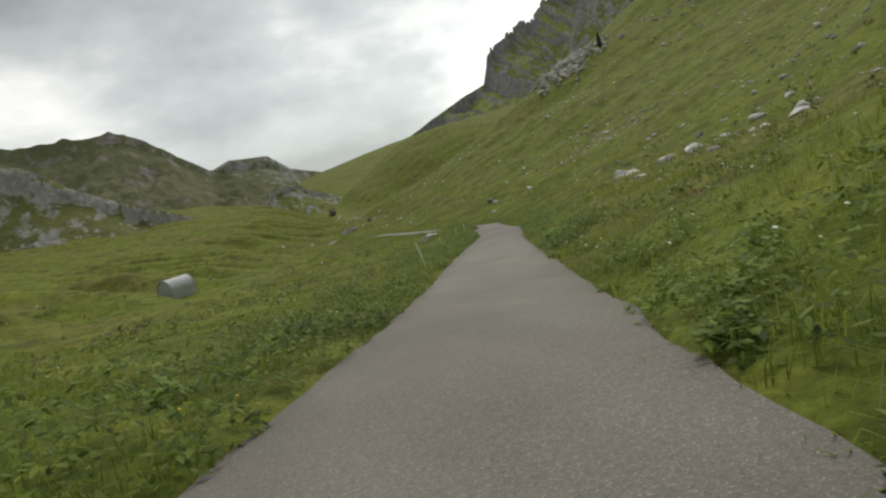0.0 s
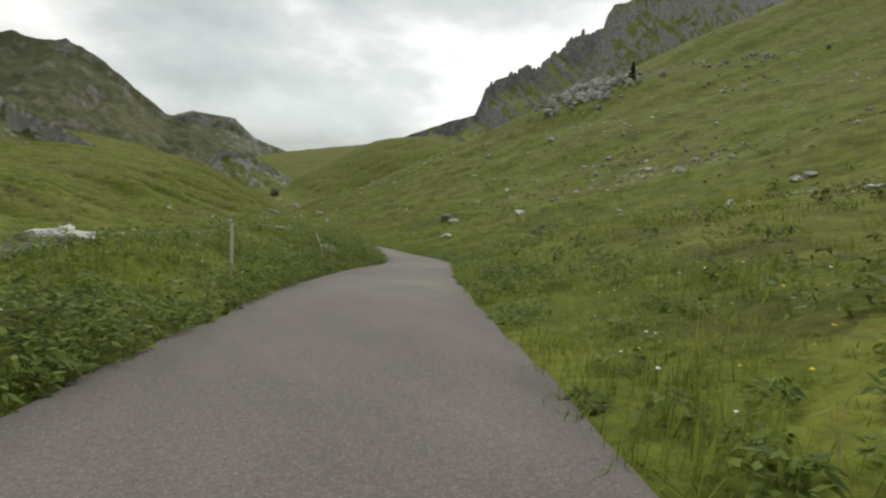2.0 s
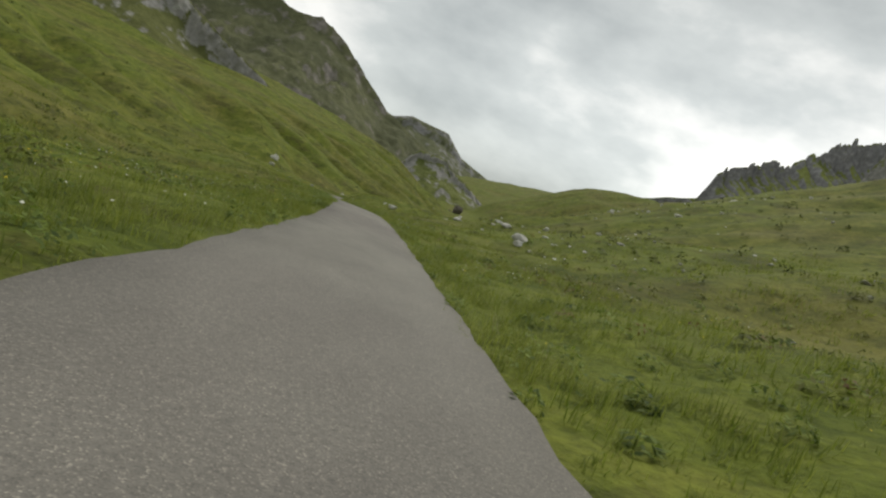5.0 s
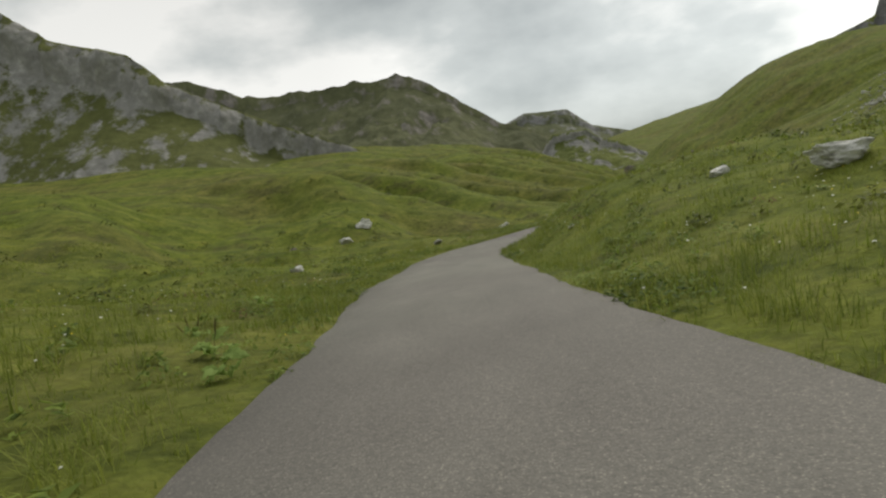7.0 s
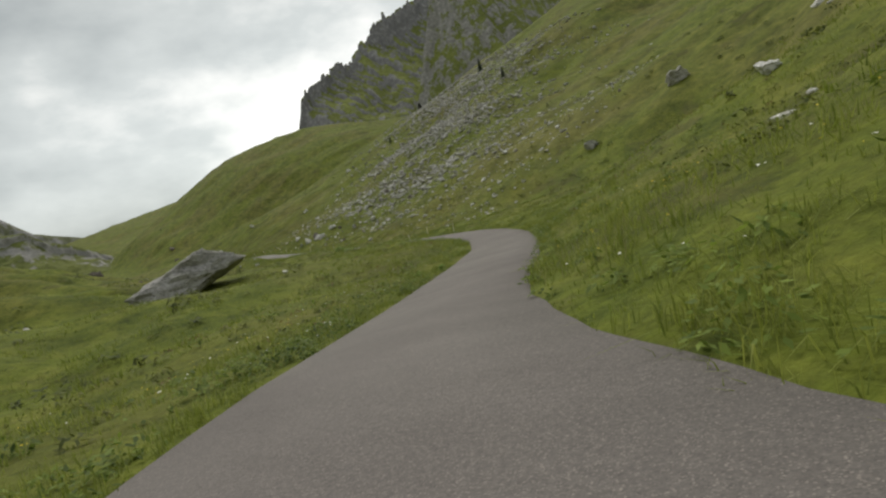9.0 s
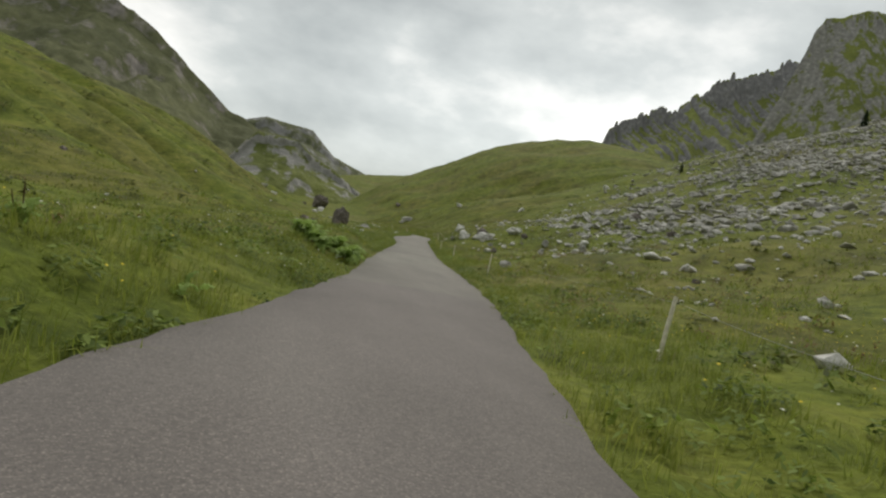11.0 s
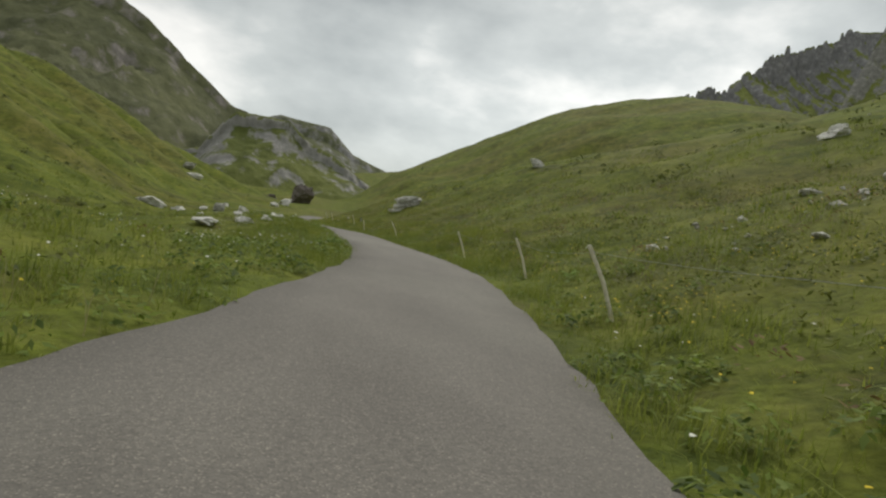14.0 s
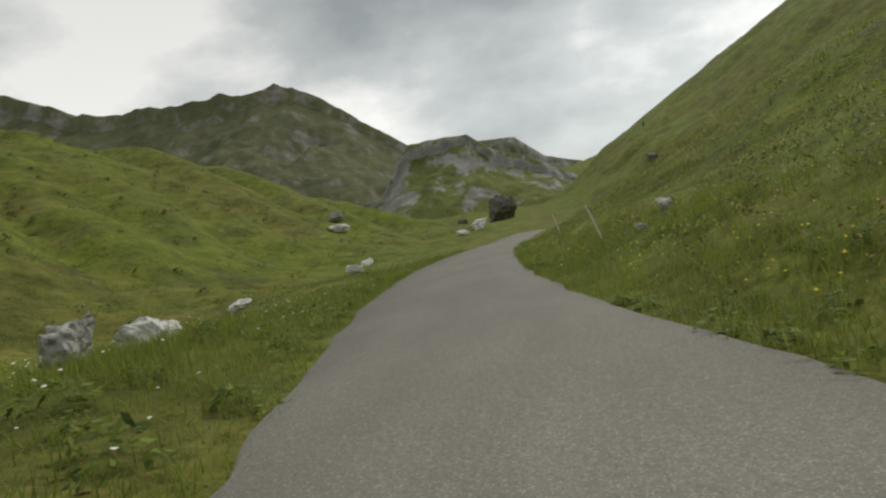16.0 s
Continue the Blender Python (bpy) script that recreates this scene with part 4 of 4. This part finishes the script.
for k, (pts, w) in enumerate([
        ([(-329.4, -1.5), (-330.9, 0.0), (-332.0, 1.5)], 0.05), ([(-331.5, -0.3), (-333.1, 0.6), (-334.5, 1.4)], 0.07), ([(-330.8, -0.2), (-331.8, 0.7), (-332.7, 1.45)], 0.05),
        ([(-157.8, -1.5), (-157.0, 0.2), (-157.8, 1.5)], 0.11), ([(-157.5, 0.5), (-160.2, 0.7)], 0.05),
        ([(-18.8, -1.6), (-20.1, 0.2), (-20.8, 1.6)], 0.05), ([(101.4, 0.1), (110.7, 0.0), (118.7, 0.1)], 0.009), ([(-348.4, -0.1), (-344.1, 0.1)], 0.009)]):
    V, F = strip(pts, w, 40 + k)
    tagged(mesh_object("tar_seam", V, F, TAR, False), "dark tar seam on the worn asphalt", "seam", kind="structure")


# ---- plants ----
def fast_mesh(name, V, T, mat):
    """A mesh from arrays of vertices and triangles."""
    me = bpy.data.meshes.new(name)
    me.vertices.add(len(V))
    me.vertices.foreach_set("co", V.astype(np.float32).ravel())
    me.loops.add(3 * len(T))
    me.loops.foreach_set("vertex_index", T.astype(np.int32).ravel())
    me.polygons.add(len(T))
    me.polygons.foreach_set("loop_start", np.arange(0, 3 * len(T), 3, dtype=np.int32))
    me.update(calc_edges=True)
    me.materials.append(mat)
    return new(name, me)


def blades(r, x, y, z, high, wide, spread, lean, fine=True):
    """Bent tapering blades at the given roots: 5 vertices and 3 triangles each, or 3 and 1 where they stand far off."""
    n = len(x)
    a, tilt = r.uniform(0, 2 * np.pi, n), np.abs(r.normal(0, lean, n))
    px, py = x + r.normal(0, spread, n), y + r.normal(0, spread, n)
    dx, dy = np.cos(a) * tilt, np.sin(a) * tilt
    sx, sy = -np.sin(a) * wide / 2, np.cos(a) * wide / 2
    root = np.stack([px, py, z - 0.02], 1)
    mid = root + np.stack([dx * high * 0.35, dy * high * 0.35, high * 0.58], 1)
    tip = root + np.stack([dx * high * 1.1, dy * high * 1.1, high * (1 - 0.35 * np.minimum(tilt, 1))], 1)
    s = np.stack([sx, sy, 0 * sx], 1)
    if not fine:
        return np.stack([root - s, root + s, tip], 1).reshape(-1, 3), np.arange(3 * n).reshape(-1, 3)
    V = np.stack([root - s, root + s, mid - 0.8 * s, mid + 0.8 * s, tip], 1).reshape(-1, 3)
    b = np.arange(n)[:, None] * 5
    T = np.concatenate([b + [0, 1, 3], b + [0, 3, 2], b + [2, 3, 4]], 1).reshape(-1, 3)
    return V, T


def plan_points(r, per_m2, ys, band, side):
    n = int(per_m2 * (ys[1] - ys[0]) * (band[1] - band[0]))
    y = r.uniform(ys[0], ys[1], n)
    out = r.uniform(band[0], band[1], n)
    x = road_x(y) + side * (half(y) + out)
    return x, y, out


def patchy(x, y, seed, length=7.0):
    f = fbm(x, y, ((length, 0.5), (length * 0.35, 0.35)), seed)
    return np.clip(0.5 + f, 0, 1)


def grass_band(name, per_m2, ys, band, each, high, wide, seed, label, mat=GRASS, keep=0.25, lean=0.5, fine=True):
    r = np.random.RandomState(seed)
    VS, TS, at = [], [], 0
    for side in (-1, 1):
        x, y, out = plan_points(r, per_m2, ys, band, side)
        p = patchy(x, y, seed)
        k = r.uniform(0, 1, len(x)) < keep + (1 - keep) * p
        x, y, p, out = x[k], y[k], p[k], out[k]
        x, y, p, out = (np.repeat(q, each) for q in (x, y, p, out))
        h = high[0] + (high[1] - high[0]) * p * r.uniform(0.5, 1.1, len(x))
        h = h * np.clip(0.55 + out / 0.6, 0, 1)
        V, T = blades(r, x, y, ground(x, y), h, wide * r.uniform(0.6, 1.3, len(x)), 0.05 + wide * 2, lean, fine)
        VS.append(V)
        TS.append(T + at)
        at += len(V)
    tagged(fast_mesh(name, np.concatenate(VS), np.concatenate(TS), mat), label, "grass", kind="stuff")


def leaf_clumps(name, per_m2, ys, band, leaves, size, seed, label, keep, mat=HERB, grow=1.0):
    """Low mounds of small leaves, thick in drifts."""
    r = np.random.RandomState(seed)
    VS = []
    for side in (-1, 1):
        x, y, out = plan_points(r, per_m2, ys, band, side)
        p = patchy(x, y, seed, 11.0)
        k = r.uniform(0, 1, len(x)) < keep(side, y) * p
        x, y, p, out = x[k], y[k], p[k], out[k]
        high = grow * (0.16 + 0.46 * p * keep(side, y) * r.uniform(0.4, 1.1, len(x))) * np.clip(0.45 + out / 1.0, 0, 1)
        wide = np.minimum(high * r.uniform(0.6, 1.1, len(x)) + 0.06, 0.1 + out)
        x, y, high, wide = (np.repeat(q, leaves) for q in (x, y, high, wide))
        n = len(x)
        a, u = r.uniform(0, 2 * np.pi, n), r.uniform(0.12, 1.0, n)
        rad = np.sqrt(1 - u * u * 0.9) * r.uniform(0.75, 1.05, n)
        c = np.stack([x + wide * rad * np.cos(a), y + wide * rad * np.sin(a), ground(x, y) + high * u], 1)
        s = size * r.uniform(0.6, 1.35, n)
        b = a + r.normal(0, 0.7, n)
        dip = r.normal(-0.15, 0.35, n)
        d = np.stack([np.cos(b), np.sin(b), dip], 1) * s[:, None]
        e = np.stack([-np.sin(b), np.cos(b), r.normal(0, 0.3, n)], 1) * s[:, None] * 0.36
        VS.append(np.stack([c - 0.6 * d, c + e, c - e, c + d], 1).reshape(-1, 3))
    V = np.concatenate(VS)
    b = np.arange(len(V) // 4)[:, None] * 4
    T = np.concatenate([b + [0, 2, 1], b + [1, 2, 3]], 1).reshape(-1, 3)
    tagged(fast_mesh(name, V, T, mat), label, "herbs", kind="stuff")


def lush(side, y):
    """How thick the herbs stand along the lane."""
    left = np.interp(y, [-364, -250, -190, -120, -30, 140], [1.8, 1.5, 0.7, 0.45, 0.6, 0.5])
    return left if side < 0 else np.interp(y, [-364, -341, -250, -190, -30, 60, 140], [0.9, 0.9, 0.7, 0.25, 0.45, 0.5, 0.35])


NEAR_Y = (-366, 170)
grass_band("grass", 24, NEAR_Y, (-0.1, 1.0), 7, (0.07, 0.36), 0.011, 51, "fine green meadow grass along the lane", keep=0.6, lean=0.9)
grass_band("grass", 24, NEAR_Y, (0.9, 2.4), 7, (0.08, 0.36), 0.015, 59, "fine green meadow grass behind the verge", keep=0.55, lean=0.9, fine=False)
grass_band("grass", 15, NEAR_Y, (2.2, 8.0), 5, (0.10, 0.36), 0.022, 52, "green meadow grass beyond the verge", keep=0.4, lean=0.9, fine=False)
grass_band("grass", 4.5, NEAR_Y, (8.0, 30.0), 4, (0.10, 0.34), 0.05, 53, "patchy alpine grass on the slopes", keep=0.3, lean=0.9, fine=False)
grass_band("grass", 26, (84, 150), (0.05, 4.5), 6, (0.16, 0.5), 0.012, 70, "tall soft green grass crowding the lane", keep=0.45, lean=0.8, fine=False)
grass_band("straw", 0.7, NEAR_Y, (0.15, 3.5), 3, (0.25, 0.62), 0.006, 56, "thin straw-coloured grass stems along the verge", STRAW, 0.0, 0.75)
leaf_clumps("herbs", 3.4, NEAR_Y, (0.1, 3.6), 44, 0.062, 54, "green leafy herbs along the verge", lush, grow=0.82)
leaf_clumps("herbs", 8.0, (-366, -248), (0.02, 2.0), 52, 0.055, 57, "thick green herbs crowding the edge of the lane", lambda side, y: 1.2 if side < 0 else 0.55)
leaf_clumps("herbs", 4.0, (-205, 170), (0.0, 0.7), 36, 0.05, 60, "low green herbs along the ragged edge of the lane", lambda side, y: 0.6)
leaf_clumps("herbs", 0.5, NEAR_Y, (3.2, 13.0), 26, 0.095, 55, "green leafy herbs in the meadow", lush)


leaf_clumps("rusty_herbs", 1.0, (-25, 170), (1.5, 14.0), 30, 0.05, 65, "rust-brown seeding herbs on the bank", lambda side, y: 0.75 if side > 0 else 0.12, RUST, 0.9)
leaf_clumps("rusty_herbs", 0.35, (-366, 20), (2.0, 16.0), 26, 0.06, 67, "rust-brown seeding herbs in the meadow", lambda side, y: 0.3, RUST, 0.8)
leaf_clumps("herbs", 2.8, (20, 170), (1.6, 16.0), 24, 0.058, 68, "dark leafy herbs thick on the bank", lambda side, y: 0.8 if side > 0 else 0.25, BANK_HERB, 0.95)
leaf_clumps("herbs", 0.8, (-366, 20), (3.0, 20.0), 24, 0.09, 69, "dark leafy herbs scattered through the meadow", lambda side, y: 0.55, BANK_HERB, 0.8)
leaf_clumps("tussocks", 0.10, (-366, 250), (12.0, 75.0), 22, 0.17, 58, "low dark tussocks dotted over the hillsides", lambda side, y: 0.9, TUSSOCK, 1.15)


def flower_heads(name, count, ys, band, mat, size, high, seed, label, clump=9.0, sides=(-1, 1)):
    """Small round heads on thin stems."""
    r = np.random.RandomState(seed)
    VS, TS, at = [], [], 0
    for side in sides:
        x, y, out = plan_points(r, count / ((ys[1] - ys[0]) * (band[1] - band[0])), ys, band, side)
        k = r.uniform(0, 1, len(x)) < patchy(x, y, seed, clump) ** 2
        x, y = x[k], y[k]
        n = len(x)
        h, s = r.uniform(high[0], high[1], n), size * r.uniform(0.6, 1.3, n)
        c = np.stack([x, y, ground(x, y) + h], 1)
        ring = [c + np.stack([s * math.cos(q), s * math.sin(q), r.normal(0, 0.25, n) * s], 1) for q in np.arange(6) * math.pi / 3]
        top = c + np.stack([0 * s, 0 * s, s * 0.45], 1)
        V = np.stack([*ring, top], 1).reshape(-1, 3)
        b = np.arange(n)[:, None] * 7
        T = np.concatenate([b + [q, (q + 1) % 6, 6] for q in range(6)], 1).reshape(-1, 3)
        VS.append(V)
        TS.append(T + at)
        at += len(V)
    tagged(fast_mesh(name, np.concatenate(VS), np.concatenate(TS), mat), label, "flowers", kind="stuff")


flower_heads("yellow_flowers", 7500, NEAR_Y, (0.3, 12), PETAL_Y, 0.017, (0.15, 0.42), 61, "small yellow meadow flowers in drifts")
flower_heads("yellow_flowers", 22000, (28, 160), (0.8, 12), PETAL_Y, 0.016, (0.15, 0.45), 63, "yellow flowers thick on the bank beside the fence", 5.0, (1,))
flower_heads("yellow_flowers", 3800, (128, 158), (2.5, 15), PETAL_Y, 0.016, (0.15, 0.4), 66, "yellow flowers in a thick drift on the bank", 4.0, (1,))
flower_heads("yellow_flowers", 6000, (-25, 40), (0.6, 9), PETAL_Y, 0.015, (0.15, 0.42), 71, "yellow flowers scattered on the uphill verge", 5.0, (1,))
flower_heads("white_flowers", 1600, (50, 160), (0.3, 7), PETAL_W, 0.019, (0.2, 0.45), 64, "white umbel flowers in the meadow grass", 6.0, (-1,))
flower_heads("white_flowers", 4200, NEAR_Y, (0.2, 7), PETAL_W, 0.019, (0.18, 0.48), 62, "white umbel flowers along the verge", 14.0)


def leaf_shape(long, wide, droop, seed):
    """One broad leaf with a stalk, folded along its rib, puckered between the veins and wavy at the edge."""
    r = np.random.RandomState(seed)
    n, V, F = 12, [], []
    for i in range(n):
        u = i / (n - 1)
        w = wide * math.sin(math.pi * min(1, u * 0.92 + 0.06)) ** 0.7 * 0.5 * r.uniform(0.86, 1.1) + 0.004
        z = 0.55 * long * u - droop * long * u * u
        x = long * u
        wave = 0.14 * wide * math.sin(i * 2.1 + seed)
        pucker = 0.07 * wide * (1 if i % 2 else -1)
        twist = r.uniform(-0.06, 0.06) * wide
        V += [(x - 0.02, -w, z + 0.16 * w + wave + twist), (x, -w * 0.5, z + 0.20 * w + pucker), (x, 0, z), (x, w * 0.5, z + 0.20 * w + pucker), (x - 0.02, w, z + 0.16 * w - wave - twist)]
    for i in range(n - 1):
        F += [[i * 5 + k, i * 5 + k + 1, i * 5 + 6 + k, i * 5 + 5 + k] for k in range(4)]
    return V, F


LEAF_MESHES = []
for k in range(7):
    v, f = leaf_shape(0.34, 0.21 - 0.012 * k, 0.45 + 0.09 * k, k)
    ob = mesh_object("leaf", v, f, DOCK, True)
    LEAF_MESHES.append(ob.data)
    bpy.data.objects.remove(ob)


def leafy_plant(x, y, size, leaves, spikes, seed):
    r = np.random.RandomState(seed)
    base = new("leafy_plant")
    base.location = (x, y, float(ground(x, y)))
    tagged(base, "broad-leaved weed with brown seed spikes by the lane" if spikes else "broad-leaved green weed growing beside the lane", "plant", "broad-leaved weeds")
    for k in range(int(leaves * 1.5)):
        ob = new("leaf", LEAF_MESHES[r.randint(7)])
        ob.parent = base
        s = size * r.uniform(0.45, 1.05)
        ob.matrix_local = pose(r.normal() * 0.07, r.normal() * 0.07, 0.03 + 0.22 * size * r.uniform(), r.uniform(-25, 25), r.uniform(-45, 20), k * 137.5 + r.uniform(-20, 20)) @ Matrix.Scale(s, 4)
    for k in range(spikes):
        lx, ly, h = r.normal() * 0.12, r.normal() * 0.12, r.uniform(0.4, 0.62) * size
        part("seed_spike", *tube([(lx * 0.2, ly * 0.2, 0), (lx * 0.6, ly * 0.6, h * 0.5), (lx * 0.8, ly * 0.8, h * 0.6), (lx, ly, h * 0.85), (lx * 1.1, ly * 1.1, h)], [0.003, 0.003, 0.007, 0.008, 0.003], 6), SEED, base, "brown seed spike")
    return base


PLANTS = [(-68.90, -317.11, 1.1, 9, 3), (-69.64, -315.64, 0.9, 7, 3), (-5.23, -12.61, 1.75, 20, 0), (-5.15, -11.94, 1.3, 16, 0), (-5.46, -13.47, 1.7, 18, 0), (-5.71, -11.74, 1.6, 18, 0), (-6.27, -13.27, 1.8, 18, 0), (-6.50, -12.15, 1.7, 16, 2), (-6.98, -12.86, 1.7, 14, 0), (-88.18, -356.68, 1.0, 9, 0), (-86.97, -354.37, 0.8, 7, 0), (-47.09, -274.23, 0.9, 9, 0), (-46.78, -271.89, 0.8, 8, 0), (-78.10, -347.14, 1.2, 10, 1), (-77.28, -345.42, 1.0, 9, 1), (16.56, 86.63, 0.8, 8, 0), (16.16, 85.44, 0.7, 7, 0), (16.86, 88.02, 0.7, 7, 0), (4.01, 7.72, 0.7, 8, 0), (16.60, 114.30, 0.7, 9, 0), (16.35, 113.60, 0.8, 10, 0), (16.30, 114.20, 0.7, 8, 0), (16.85, 101.60, 0.6, 9, 0), (16.80, 102.20, 0.7, 9, 0), (16.95, 102.90, 0.6, 8, 0), (16.70, 101.00, 0.6, 8, 0)]
r_ = np.random.RandomState(5)
for y in np.concatenate([r_.uniform(-362, -245, 20), r_.uniform(-160, -60, 9), r_.uniform(-30, 140, 14)]):
    side = -1 if r_.uniform() < 0.65 else 1
    PLANTS.append((float(road_x(y)) + side * (float(half(y)) + r_.uniform(0.4, 2.6)), float(y), r_.uniform(0.5, 0.95), r_.randint(6, 10), r_.choice([0, 0, 1, 3])))
for k, (x, y, size, n, spikes) in enumerate(PLANTS):
    leafy_plant(x, y, size, n, spikes, 400 + k)


def spruce(x, y, high, seed):
    r = np.random.RandomState(seed)
    base = new("spruce")
    base.location = (x, y, float(ground(x, y)) - 0.1)
    tagged(base, "small dark spruce tree on the hillside", "tree", "lone spruces")
    part("trunk", *tube([(0, 0, 0), (0.03, 0, high * 0.5), (0, 0, high)], [high * 0.03, high * 0.02, 0.01], 7), BARK, base)
    n = int(700)
    u = r.uniform(0.04, 1, n)
    a = r.uniform(0, 6.28, n)
    rad = high * 0.24 * (1 - u) ** 0.9 * r.uniform(0.35, 1.1, n)
    x0, y0, z0 = rad * np.cos(a), rad * np.sin(a), high * u
    s = high * 0.06 * r.uniform(0.5, 1.2, n)
    c = np.stack([x0, y0, z0], 1)
    d = np.stack([np.cos(a), np.sin(a), -0.5 + 0 * a], 1)
    e = np.stack([-np.sin(a), np.cos(a), r.normal(0, 0.3, n)], 1)
    V = np.stack([c - d * s[:, None], c + e * s[:, None] * 0.5, c - e * s[:, None] * 0.5, c + d * s[:, None] * 1.4], 1).reshape(-1, 3)
    b = np.arange(n)[:, None] * 4
    T = np.concatenate([b + [0, 1, 2], b + [1, 3, 2]], 1).reshape(-1, 3)
    crown = fast_mesh("crown", V, T, NEEDLE)
    crown.parent = base
    return base


for k, (x, y, h) in enumerate([(76.3, -129, 6.0), (150, 20, 7), (60, 330, 1.5), (105, 60, 3.5), (130, 95, 5), (84, 100, 2.5)]):
    spruce(x, y, h, 70 + k)
